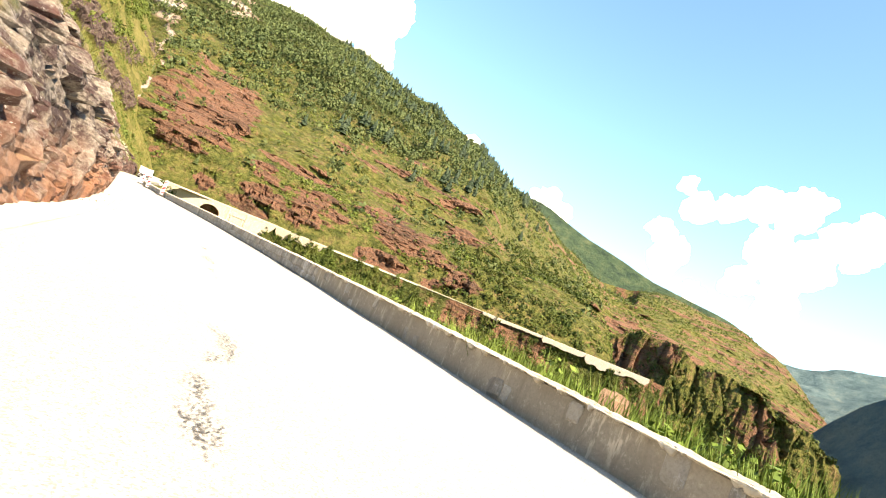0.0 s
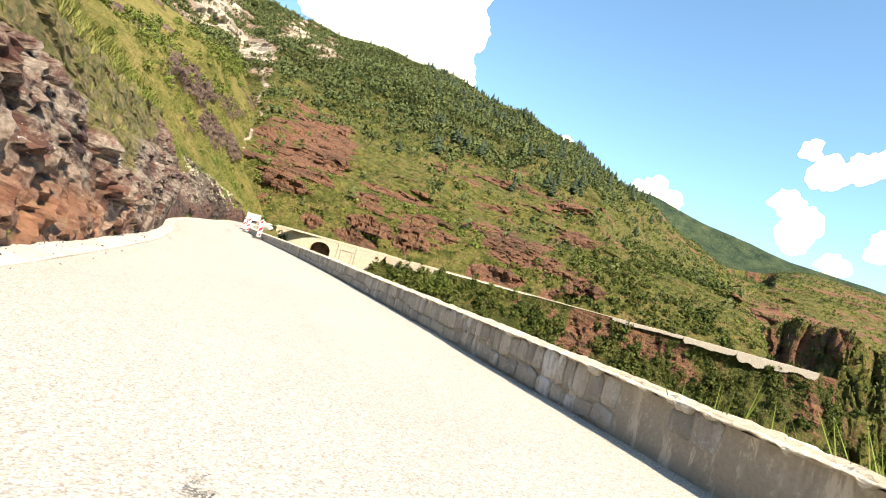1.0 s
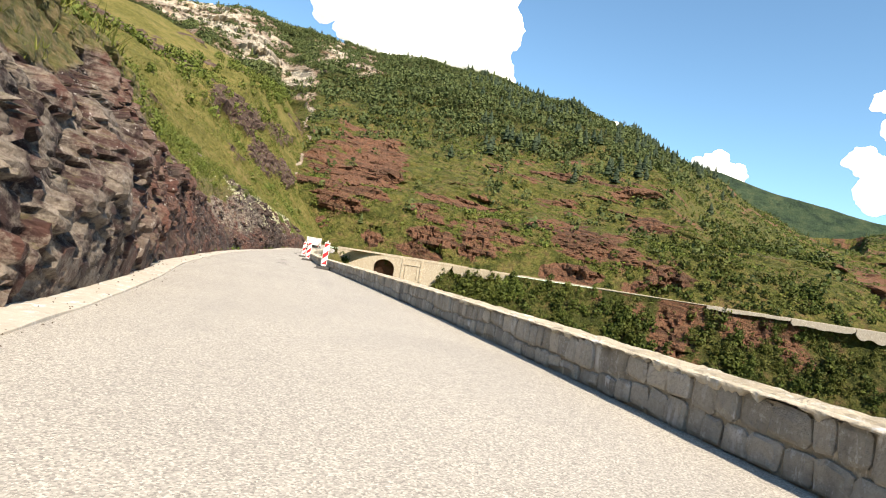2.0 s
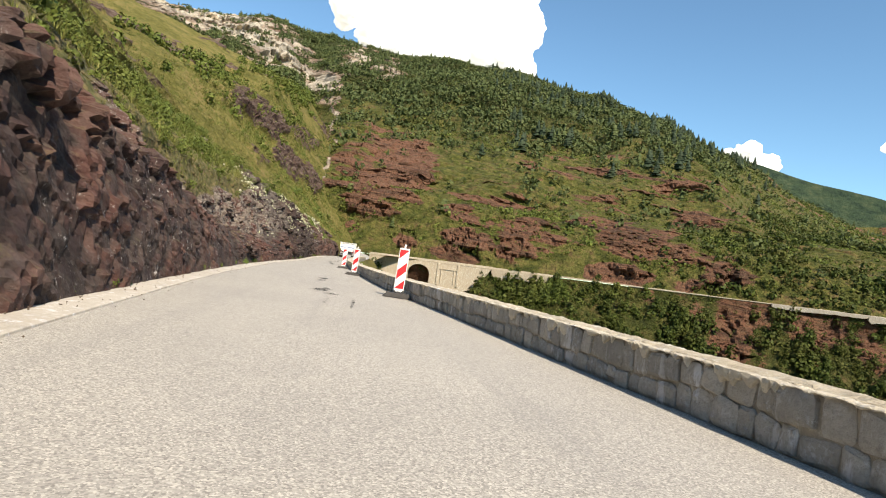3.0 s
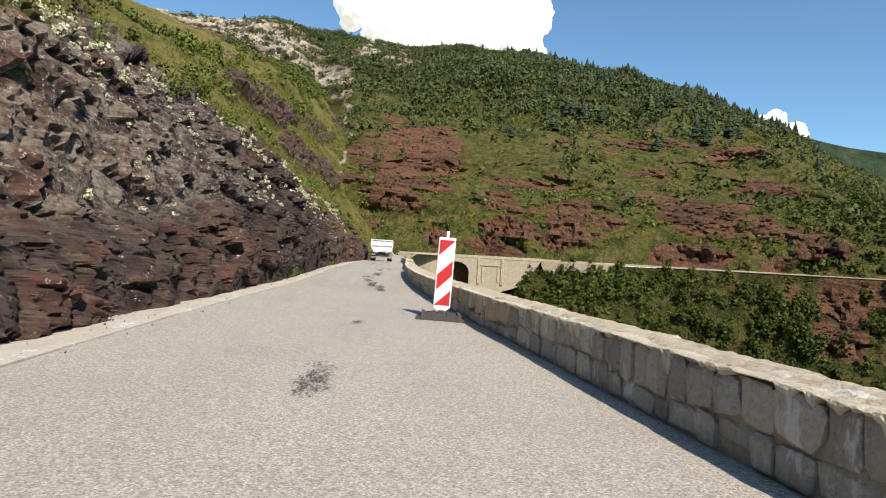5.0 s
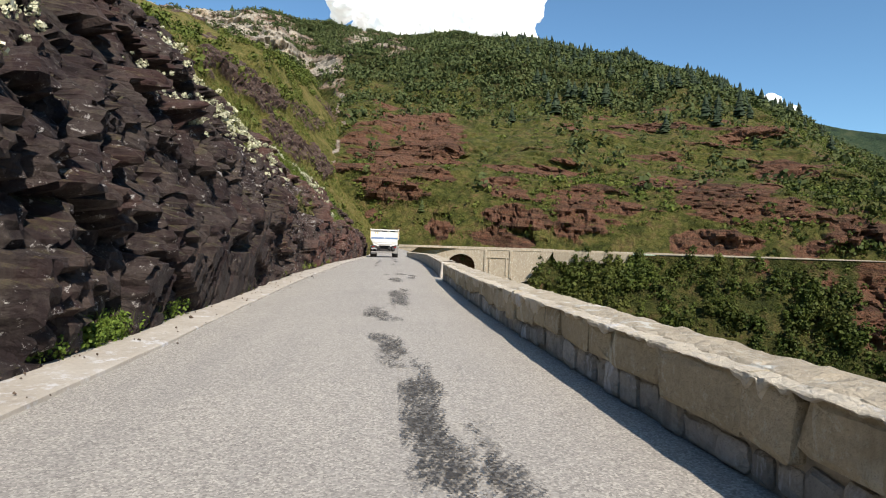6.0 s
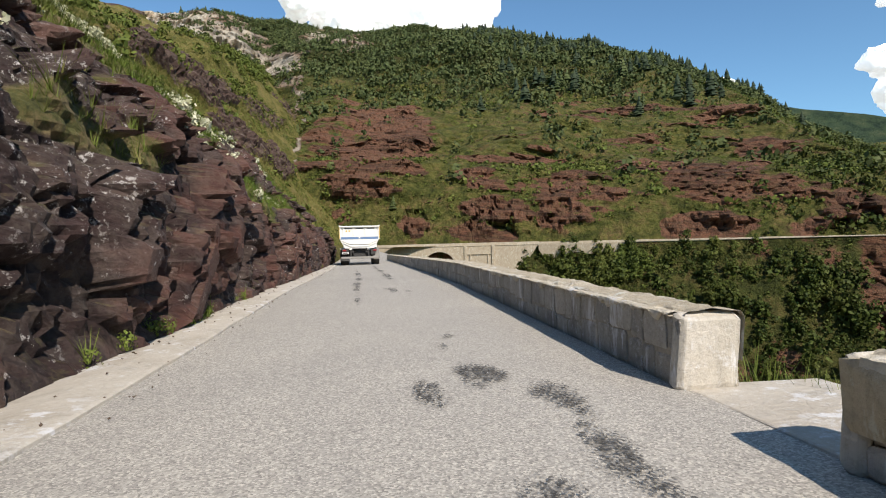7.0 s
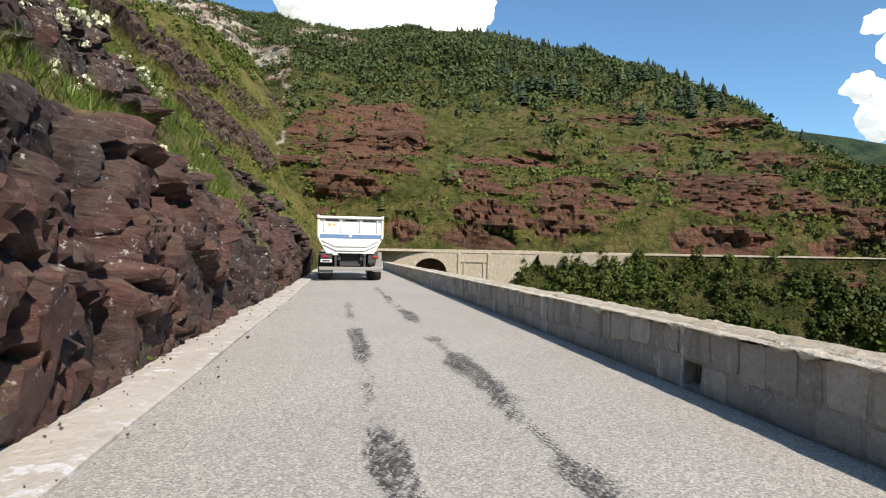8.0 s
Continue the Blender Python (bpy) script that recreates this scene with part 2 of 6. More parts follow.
def make_slope():
    """Grassy slope with dry earth and rock showing through."""
    n = Nodes("grassy_slope", 0.95, 0.1)
    p = n.place()
    turf = n.ramp(n.math("ADD", n.math("MULTIPLY", n.noise(p, 0.9, 8, 0.78), 0.6), n.math("MULTIPLY", n.noise(p, 0.09, 5, 0.7), 0.4)), (0.36, (0.045, 0.050, 0.013)), (0.47, (0.110, 0.105, 0.028)), (0.55, (0.18, 0.150, 0.052)), (0.66, (0.24, 0.165, 0.085)))
    rock = n.ramp(n.noise(n.place((0.3, 0.3, 1.2), turn=(-28, 0, 0)), 1.0, 8, 0.7), (0.3, (0.022, 0.016, 0.015)), (0.5, (0.085, 0.055, 0.045)), (0.7, (0.20, 0.16, 0.13)))
    edge = n.math("ADD", n.attribute("veg"), n.math("MULTIPLY", n.math("SUBTRACT", n.noise(p, 0.5, 7, 0.75), 0.5), 1.4))
    col = n.mix(n.ramp(edge, (0.42, 0.0), (0.58, 1.0)), rock, turf)
    return n.done(col, n.noise(p, 2.5, 9, 0.75), 1.0, 0.5)


def make_leaf(name, dark, light, odd):
    n = Nodes(name, 0.7, 0.2)
    isle = n.geo.outputs["Random Per Island"]
    where = n.noise(n.place(), 0.06, 3)
    col = n.mix(isle, dark, light)
    col = n.mix(n.ramp(where, (0.45, 0.0), (0.7, 0.7)), col, odd)
    n.put(n.shader.inputs["Subsurface Weight"], 0.0)
    return n.done(col)


def make_stone(name, tones, proud=0.5):
    n = Nodes(name, 0.9, 0.2)
    p = n.place()
    big = n.noise(p, 1.3, 5, 0.65)
    fine = n.noise(p, 26.0, 6, 0.7)
    col = n.mix(n.math("FRACT", n.math("ADD", n.chance(), n.geo.outputs["Random Per Island"])), tones[0], tones[1])
    col = n.mix(n.ramp(big, (0.35, 0.0), (0.65, 0.75)), col, tones[2])
    col = n.mix(n.ramp(fine, (0.45, 0.0), (0.7, 0.45)), col, tones[3])
    stain = n.noise(n.place((2.4, 2.4, 0.35)), 1.0, 5, 0.7)
    col = n.mix(n.ramp(stain, (0.55, 0.0), (0.72, 0.55)), col, tuple(c * 0.45 for c in tones[0]))
    crust = n.math("MULTIPLY", n.ramp(n.noise(p, 4.0, 3), (0.45, 0.0), (0.6, 1.0)), n.ramp(n.noise(p, 17.0, 6, 0.8), (0.52, 0.0), (0.62, 0.6)))
    col = n.mix(crust, col, tuple(min(0.62, c * 1.35 + 0.05) for c in tones[1]))
    drip = n.math("MULTIPLY", n.ramp(n.noise(n.place((5.0, 5.0, 1.3)), 1.0, 5, 0.7), (0.55, 0.0), (0.61, 0.8)), n.ramp(n.noise(p, 1.1, 2), (0.42, 0.0), (0.55, 1.0)))
    col = n.mix(drip, col, tuple(min(0.66, c * 1.5 + 0.05) for c in tones[1]))
    return n.done(col, n.math("ADD", fine, n.math("MULTIPLY", n.noise(p, 7.0, 6, 0.7), 1.6)), proud, 0.03)


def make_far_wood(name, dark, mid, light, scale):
    """Distant forest with the haze painted into its colours: paler and bluer the further off."""
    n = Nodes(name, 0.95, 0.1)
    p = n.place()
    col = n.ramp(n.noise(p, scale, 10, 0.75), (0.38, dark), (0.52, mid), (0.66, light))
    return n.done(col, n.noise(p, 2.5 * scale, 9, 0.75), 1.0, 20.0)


# the far hills' blue haze is put into this base colour
FARWOOD = make_far_wood("hazed_distant_forest", (0.050, 0.085, 0.090), (0.10, 0.150, 0.150), (0.17, 0.20, 0.175), 0.012)
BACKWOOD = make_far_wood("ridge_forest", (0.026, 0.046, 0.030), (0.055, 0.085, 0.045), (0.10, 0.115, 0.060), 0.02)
ASPHALT, TAR, ROCK, MOUNTAIN, SLOPE = make_asphalt(), make_tar(), make_rock(), make_mountain(), make_slope()
STONE = make_stone("grey_wall_stone", ((0.25, 0.237, 0.215), (0.56, 0.52, 0.455), (0.44, 0.41, 0.355), (0.19, 0.178, 0.162)), 0.8)
RUNS = make_stone("cream_mortar", ((0.62, 0.555, 0.43), (0.68, 0.61, 0.48), (0.54, 0.465, 0.345), (0.38, 0.32, 0.235)), 0.9)
CAP = make_stone("pale_coping_stone", ((0.50, 0.435, 0.325), (0.56, 0.485, 0.365), (0.39, 0.325, 0.23), (0.22, 0.185, 0.135)), 0.9)
HEWNSTONE = make_stone("tan_hewn_stone", ((0.48, 0.405, 0.275), (0.56, 0.475, 0.335), (0.41, 0.335, 0.22), (0.26, 0.21, 0.145)), 0.9)
MORTAR = make_stone("wall_mortar", ((0.36, 0.325, 0.27), (0.39, 0.355, 0.295), (0.28, 0.25, 0.205), (0.19, 0.175, 0.15)))
GUTTER = make_stone("gutter_concrete", ((0.53, 0.485, 0.41), (0.53, 0.485, 0.41), (0.42, 0.37, 0.30), (0.33, 0.29, 0.24)))
FARSTONE = make_stone("bridge_masonry", ((0.43, 0.365, 0.27), (0.50, 0.43, 0.33), (0.35, 0.285, 0.205), (0.23, 0.185, 0.14)))
SHRUB = make_leaf("shrub_leaves", (0.056, 0.080, 0.014), (0.115, 0.145, 0.026), (0.145, 0.150, 0.034))
# leaf colour held darker to stand for shade within the ravine's foliage
DARKLEAF = make_leaf("shaded_ravine_leaves", (0.022, 0.036, 0.007), (0.066, 0.088, 0.014), (0.094, 0.090, 0.020))
BUSH = make_leaf("bush_leaves", (0.055, 0.080, 0.014), (0.115, 0.145, 0.028), (0.15, 0.15, 0.038))
PINE = make_leaf("pine_needles", (0.042, 0.060, 0.020), (0.078, 0.100, 0.031), (0.105, 0.115, 0.036))
FIR = make_leaf("fir_needles", (0.020, 0.034, 0.018), (0.036, 0.054, 0.026), (0.045, 0.060, 0.028))
GRASS = make_leaf("meadow_grass", (0.075, 0.10, 0.018), (0.20, 0.21, 0.05), (0.28, 0.22, 0.09))
WEED = make_leaf("verge_weeds", (0.06, 0.10, 0.014), (0.13, 0.19, 0.030), (0.18, 0.19, 0.045))
FLOWER = make_leaf("cream_blossom", (0.38, 0.38, 0.22), (0.70, 0.69, 0.52), (0.50, 0.49, 0.30))
BARK = plain("bark", (0.11, 0.08, 0.06), 0.9, 0.1)


# ---------------------------------------------------------------- mesh helpers
def mesh_of(name, verts, faces, material, smooth=False, attrs=None):
    """A mesh from arrays: verts (n, 3), faces (m, 3 or 4)."""
    verts, faces = np.asarray(verts, np.float32), np.asarray(faces, np.int32)
    me = bpy.data.meshes.new(name)
    k = faces.shape[1]
    me.vertices.add(len(verts))
    me.vertices.foreach_set("co", verts.ravel())
    me.loops.add(faces.size)
    me.loops.foreach_set("vertex_index", faces.ravel())
    me.polygons.add(len(faces))
    me.polygons.foreach_set("loop_start", np.arange(0, faces.size, k, dtype=np.int32))
    me.polygons.foreach_set("loop_total", np.full(len(faces), k, np.int32))
    me.polygons.foreach_set("use_smooth", np.full(len(faces), smooth))
    for key, values in (attrs or {}).items():
        me.attributes.new(key, "FLOAT", "POINT").data.foreach_set("value", np.asarray(values, np.float32).ravel())
    me.update(calc_edges=True)
    me.materials.append(material)
    return me


def grid_faces(rows, cols):
    a = (np.arange(rows - 1)[:, None] * cols + np.arange(cols - 1)[None]).ravel()
    return np.stack([a, a + 1, a + cols + 1, a + cols], 1)


def part(name, bm, material, parent=None, label="", smooth=False):
    me = bpy.data.meshes.new(name)
    bm.normal_update()
    bm.to_mesh(me)
    bm.free()
    me.materials.append(material)
    if smooth:
        me.polygons.foreach_set("use_smooth", [True] * len(me.polygons))
    ob = new(name, me)
    if parent is not None:
        ob.parent = parent
    if label:
        ob["label"] = label
    return ob


def box(size, at=(0, 0, 0), bevel=0.0, turn=None, segments=2):
    bm = bmesh.new()
    bmesh.ops.create_cube(bm, size=1)
    bmesh.ops.scale(bm, vec=size, verts=bm.verts)
    if bevel:
        bmesh.ops.bevel(bm, geom=bm.edges[:], offset=bevel, segments=segments, affect="EDGES", profile=0.5)
    bmesh.ops.transform(bm, matrix=pose(*at, *(turn or (0, 0, 0))), verts=bm.verts)
    return bm


def drum(radius, length, at=(0, 0, 0), axis="z", segments=20, bevel=0.0, top=None):
    bm = bmesh.new()
    bmesh.ops.create_cone(bm, cap_ends=True, segments=segments, radius1=radius, radius2=radius if top is None else top, depth=length)
    if bevel:
        rims = [e for e in bm.edges if abs(e.verts[0].co.z - e.verts[1].co.z) < 1e-6]
        bmesh.ops.bevel(bm, geom=rims, offset=bevel, segments=2, affect="EDGES", profile=0.5)
    turn = {"z": (0, 0, 0), "x": (0, 90, 0), "y": (90, 0, 0)}[axis]
    bmesh.ops.transform(bm, matrix=pose(*at, *turn), verts=bm.verts)
    return bm


def prism(outline, depth, axis="y"):
    """An outline in x and z, made solid along y from 0 to depth."""
    bm = bmesh.new()
    front = [bm.verts.new((x, 0, z)) for x, z in outline]
    back = [bm.verts.new((x, depth, z)) for x, z in outline]
    bm.faces.new(front)
    bm.faces.new(back[::-1])
    for i in range(len(front)):
        j = (i + 1) % len(front)
        bm.faces.new((front[j], front[i], back[i], back[j]))
    bmesh.ops.recalc_face_normals(bm, faces=bm.faces)
    return bm


# ---------------------------------------------------------------- the plan of the road
WALL_Y = [-30, 0, 8, 15, 22, 28, 35, 43, 48, 53, 58.5, 62, 67, 72, 80, 88, 95, 100, 105, 110, 117, 121, 125, 132, 141, 160]
WALL_X = [3.2, 3.75, 4.05, 4.15, 4.05, 3.80, 3.45, 2.8, 2.3, 1.85, 1.2, 0.92, 0.62, 0.45, 0.1, -0.2, -0.15, 0.06, 0.35, 0.72, 1.16, 1.50, 1.68, 2.04, 2.5, 3.4]
EDGE_Y = [-30, 0, 5, 10, 19, 23, 30, 38, 44, 48, 55, 61, 68, 72, 80, 88, 93, 98, 105, 110, 115, 120, 125, 132, 141, 160]
EDGE_X = [-3.6, -2.7, -2.4, -1.95, -1.55, -1.55, -1.65, -2.3, -3.2, -3.5, -4.0, -4.3, -4.45, -4.6, -4.65, -4.2, -3.9, -3.8, -3.55, -3.2, -2.92, -2.57, -2.33, -1.95, -1.6, -0.7]


def soft(xs, ys, x):
    """Piecewise line, smoothed a little."""
    return sum(np.interp(x + d, xs, ys) for d in (-3.0, -1.5, 0.0, 1.5, 3.0)) / 5


def wall_x(y):
    return soft(WALL_Y, WALL_X, np.asarray(y, float))


def edge_x(y):
    return soft(EDGE_Y, EDGE_X, np.asarray(y, float))


def road_z(y):
    y = np.asarray(y, float)
    a = np.clip(y - 72, 0, 30)
    return a * a * 0.016 / 60 + np.minimum(y - 102, 15).clip(0) * 0.016 + np.clip(y - 117, 0, 90) * 0.001


# the road on past the bend, and over the bridge on the other side of the ravine
FAR_A, FAR_B = np.array([33.0, 278.0]), np.array([220.0, 197.0])
FAR_D = (FAR_B - FAR_A) / np.linalg.norm(FAR_B - FAR_A)
FAR_N = np.array([-FAR_D[1], FAR_D[0]])  # away from the gorge
FAR_Z = 2.7


def far(s, out=0.0):
    """A place on the far road's edge, s metres along it; out: away from the gorge."""
    return FAR_A + np.multiply.outer(s, FAR_D) + np.multiply.outer(np.ones_like(s) * out, FAR_N)


# ---------------------------------------------------------------- road
ys = np.concatenate([np.arange(-30, 160.1, 0.5)])
left, right = edge_x(ys), wall_x(ys) + 0.1
cols = 15
u = np.linspace(0, 1, cols)
xx = left[:, None] * (1 - u) + right[:, None] * u
zz = road_z(ys)[:, None] + 0.035 * (1 - (2 * u - 1) ** 2)[None]
yy = np.repeat(ys[:, None], cols, 1)
bump = fractal(np.stack([xx.ravel() * 0.3, yy.ravel() * 0.3, 0 * xx.ravel()], 1), 3, 3).reshape(xx.shape) * 0.01
V = np.stack([xx, yy, zz + bump], -1).reshape(-1, 3)
road = new("road", mesh_of("road", V, grid_faces(len(ys), cols), ASPHALT, True))
tagged(road, "worn pale grey asphalt mountain road with chippings", "road", kind="structure")

# the stretch that winds to the bridge and along the far side
cx = [1.35, 2.6, 3.2, 2.5, 2.2, 5.5, 14.0, 27.0]
cy = [160, 180, 205, 230, 252, 270, 282, 284]
tt = np.linspace(0, 7, 90)
ss = np.linspace(0, 215, 120)
line = np.concatenate([np.stack([np.interp(tt, range(8), cx), np.interp(tt, range(8), cy)], 1), far(ss, 3.2)])
for _ in range(12):
    line[1:-1] = 0.25 * line[:-2] + 0.5 * line[1:-1] + 0.25 * line[2:]
tang = np.gradient(line, axis=0)
tang /= np.linalg.norm(tang, axis=1)[:, None]
side = np.stack([tang[:, 1], -tang[:, 0]], 1)
lz = np.minimum(road_z(line[:, 1]), FAR_Z)
lz[60:] = FAR_Z
lz[:60] = np.linspace(road_z(160.0), FAR_Z, 60)
V = np.concatenate([np.c_[line - side * 2.7, lz], np.c_[line + side * 2.9, lz]])
n = len(line)
F = np.stack([np.arange(n - 1), np.arange(n - 1) + n, np.arange(1, n) + n, np.arange(1, n)], 1)
tagged(new("road_beyond", mesh_of("road_beyond", V, F, ASPHALT)), "pale mountain road winding round the ravine", "road", kind="structure")


# ---------------------------------------------------------------- gutter strip at the foot of the rock
gy = np.arange(-30, 158, 0.5)
wob = 0.09 * fractal(np.stack([gy * 0.9, 0 * gy, 0 * gy], 1), 4, 9, 0.7)
prof = [(0.004, -0.02), (0.0, 0.022), (-0.03, 0.030), (-0.20, 0.034), (-0.38, 0.038), (-0.46, 0.030), (-0.9, -0.03)]
V = np.concatenate([np.stack([edge_x(gy) + dx + (wob if dx < -0.2 else 0.3 * wob), gy, road_z(gy) + dz], 1)[:, None] for dx, dz in prof], 1).reshape(-1, 3)
tagged(new("gutter", mesh_of("gutter", V, grid_faces(len(gy), len(prof))[:, ::-1], GUTTER)), "pale concrete gutter strip at the foot of the rock", "gutter", kind="structure")


# ---------------------------------------------------------------- rock cut beside the road
SECT_Y = [-10, 15, 30, 44, 52, 58, 66, 74, 82, 90, 100, 115, 123, 134, 146, 170]
SECT = {  # the lower face's top, the ledge behind it and the crest of the upper face: metres back from the foot, and up
    "low_a": [0.5, 0.6, 0.6, 0.4, 0.5, 0.7, 0.8, 0.8, 0.7, 0.5, 0.6, 0.6, 0.7, 0.7, 0.7, 0.7],
    "low_z": [2.2, 2.4, 2.2, 3.0, 2.6, 2.3, 1.6, 1.3, 0.9, 2.2, 2.6, 2.5, 2.2, 2.1, 1.9, 1.7],
    "step_a": [0.9, 1.0, 1.1, 0.6, 1.3, 2.0, 2.4, 2.2, 1.7, 0.9, 0.9, 0.9, 1.6, 1.5, 1.2, 1.2],
    "step_z": [2.5, 2.7, 2.5, 3.3, 3.0, 2.7, 2.0, 1.7, 1.3, 2.6, 3.0, 2.9, 2.9, 2.7, 2.4, 2.0],
    "top_a": [1.6, 1.3, 1.6, 1.2, 2.4, 2.9, 3.4, 3.2, 3.0, 2.6, 2.5, 2.4, 2.6, 2.5, 2.3, 2.2],
    "top_z": [3.2, 3.4, 3.7, 4.8, 4.6, 4.8, 4.6, 4.5, 4.9, 5.1, 5.3, 4.6, 4.8, 4.7, 3.8, 3.2],
}
BANK = ([-10, 40, 66, 98, 135, 175, 215, 330], [0.80, 0.80, 0.80, 0.55, 0.50, 0.75, 1.05, 1.5])  # rise of the hillside above the crest, per metre


def hillside(ys, qs):
    """Places of the hillside for each y and each length up the section, before its relief."""
    def at(key):
        return soft(SECT_Y, SECT[key], ys)

    steep = np.interp(ys, *BANK)
    zero = 0 * ys
    stations = [0, 1.3, 2.4, 3.2, 5.6, 13.5, 70.0, 193.5]
    sa = np.stack([zero, 0.35 * at("low_a"), at("low_a"), at("step_a"), at("top_a"), zero + 12, zero + 44, zero + 150], 1)
    bank = at("top_z") + (12 - at("top_a")) * steep
    sz = np.stack([zero - 0.2, 0.55 * at("low_z"), at("low_z"), at("step_z"), at("top_z"), bank, bank + 32 * steep, bank + 32 * steep + 40], 1)
    i = np.clip(np.searchsorted(stations, qs, side="right") - 1, 0, len(stations) - 2)
    f = (qs - np.array(stations)[i]) / np.diff(stations)[i]
    a = sa[:, i] * (1 - f) + sa[:, i + 1] * f
    z = sz[:, i] * (1 - f) + sz[:, i + 1] * f
    y = np.repeat(ys[:, None], len(qs), 1)
    foot = np.where(y < 160, edge_x(y) - 0.52, np.interp(y, [160, 205, 240, 262, 285, 340, 440], [-1.35, 0.1, -0.6, 0.0, 3.0, 8.0, 12.0]))
    blend = smoothstep(1.0, 12.0, a)
    ref = np.interp(y, [150, 200, 270, 348, 400, 450], [-4.0, -1.5, 0.0, 2.0, 4.0, 6.0])
    x = foot * (1 - blend) + ref * blend - a
    gully = np.interp(y, [285, 450], [0, 40])
    return np.stack([x, y, z + gully + road_z(np.minimum(y, 170)) * (1 - 0.6 * blend)], -1)


def courses(z, y, thick, length, seed, leaning=0.14):
    """Beds of rock broken across by joints: each point's block value, and its distance from the block's edge in metres."""
    zi = z / thick
    i = np.floor(zi).astype(np.int64)
    yj = y / length * (0.7 + 0.6 * lattice(i, 0 * i, 0 * i, seed)) + 7 * lattice(i, 0 * i + 1, 0 * i, seed)
    j = np.floor(yj).astype(np.int64)
    fz, fy = zi - i - 0.5, yj - j - 0.5
    tilt = (lattice(i, j, 0 * i + 2, seed) - 0.5) * fy + (lattice(i, j, 0 * i + 3, seed) - 0.3) * fz
    return lattice(i, j, 0 * i + 1, seed) + leaning * tilt, np.minimum((0.5 - np.abs(fz)) * thick * 2.2, (0.5 - np.abs(fy)) * length)


def relief(P):
    """Jointed beds that dip away along the road, in four sizes; returns the push out of the rock face and each block's tone."""
    p = P.reshape(-1, 3)
    c, s = math.cos(radians(16)), math.sin(radians(16))
    warp = np.stack([fractal(p * 0.45, 3, k) for k in (21, 22, 23)], 1) * 0.24
    rough = np.stack([fractal(p * 2.2, 3, k, 0.6) for k in (24, 25)], 1) * 0.035
    dy_, dz_ = c * p[:, 1] - s * p[:, 2] + warp[:, 1] + rough[:, 0], s * p[:, 1] + c * p[:, 2] + warp[:, 2] + rough[:, 1]
    v1, j1 = courses(dz_ + 0.5 * warp[:, 0], dy_ + 0.5 * p[:, 0] + 0.35 * dz_, 1.35, 1.25, 3, 0.30)
    v2, j2 = courses(dz_ + 0.3 * (v1 - 0.5), dy_ + 0.6 * p[:, 0] - 0.25 * dz_, 0.52, 0.56, 5, 0.3)
    v3, j3 = courses(dz_ + 0.1 * v2, dy_ + 0.3 * v2 + 0.2 * dz_, 0.23, 0.27, 8, 0.3)
    v4, j4 = courses(dz_ + 0.06 * v3 + 0.5 * rough[:, 1], dy_ + 0.2 * v3, 0.10, 0.17, 11)
    big = fractal(p * (0.16, 0.16, 0.2), 3, 31)
    slab = smoothstep(42, 47, p[:, 1]) * smoothstep(76, 66, p[:, 1]) * smoothstep(2.6, 2.0, p[:, 2])
    far_end = smoothstep(108, 116, p[:, 1])
    rugged = (0.66 + 0.14 * smoothstep(74, 90, p[:, 1])) * (1 - 0.6 * slab)
    def stand(v, j, bevel):  # each block rises from its joints over a bevelled edge
        return (0.25 + v) * smoothstep(-0.01, bevel, j + 0.3 * bevel * rough[:, 0] / 0.035)

    push = 0.30 * big * (1 - 0.4 * slab) + rugged * ((0.30 + 0.14 * far_end) * stand(v1, j1, 0.13) + 0.30 * stand(v2, j2, 0.085) * (0.3 + 1.2 * v1) + 0.17 * stand(v3, j3, 0.05) * (0.15 + 1.5 * smoothstep(0.3, 0.9, v2)) * (1 - 0.5 * far_end) + 0.075 * stand(v4, j4, 0.035) * (1 - 0.4 * far_end) - 0.42)
    push += 0.95 * np.exp(-(((p[:, 1] - 62.0) / 2.2) ** 2) - ((p[:, 2] - 4.5) / 0.7) ** 2)  # an overhanging block above the slab
    return (push + 0.035 * fractal(p * 4.0, 3, 41)).reshape(P.shape[:-1]), 0.25 * v1 + 0.45 * v2 + 0.30 * v3


ry, rq = np.concatenate([np.arange(-9, 10, 0.2), np.arange(10, 44, 0.11), np.arange(44, 86, 0.085), np.arange(86, 136, 0.06), np.arange(136, 150, 0.14)]), np.concatenate([np.arange(0, 6.0, 0.062), np.arange(6.0, 15, 0.22)])
P = hillside(ry, rq)
push, block_tone = relief(P)
# turf lies on the ledges and takes over further up
base = P.reshape(-1, 3)
turf = fractal(base * (0.22, 0.16, 0.22), 4, 51)
high = np.repeat(smoothstep(2.6, 7.0, rq)[None], len(ry), 0).ravel()
rise_ = np.repeat(smoothstep(2.2, 4.5, rq)[None], len(ry), 0).ravel()
qq = np.repeat(rq[None], len(ry), 0).ravel()
ledge_mid = np.interp(base[:, 1], [117, 122, 129, 150], [2.6, 2.6, 3.1, 4.2]) + 0.5 * fractal(base * (0.3, 0.3, 0.3), 3, 53)
ledge_grass = smoothstep(115, 120, base[:, 1]) * smoothstep(1.05, 0.45, np.abs(qq - ledge_mid))
tufts = smoothstep(0.10, 0.34, fractal(base * (0.5, 0.42, 0.55), 4, 54)) * smoothstep(97, 103, base[:, 1]) * smoothstep(122, 114, base[:, 1]) * smoothstep(1.3, 2.2, qq)
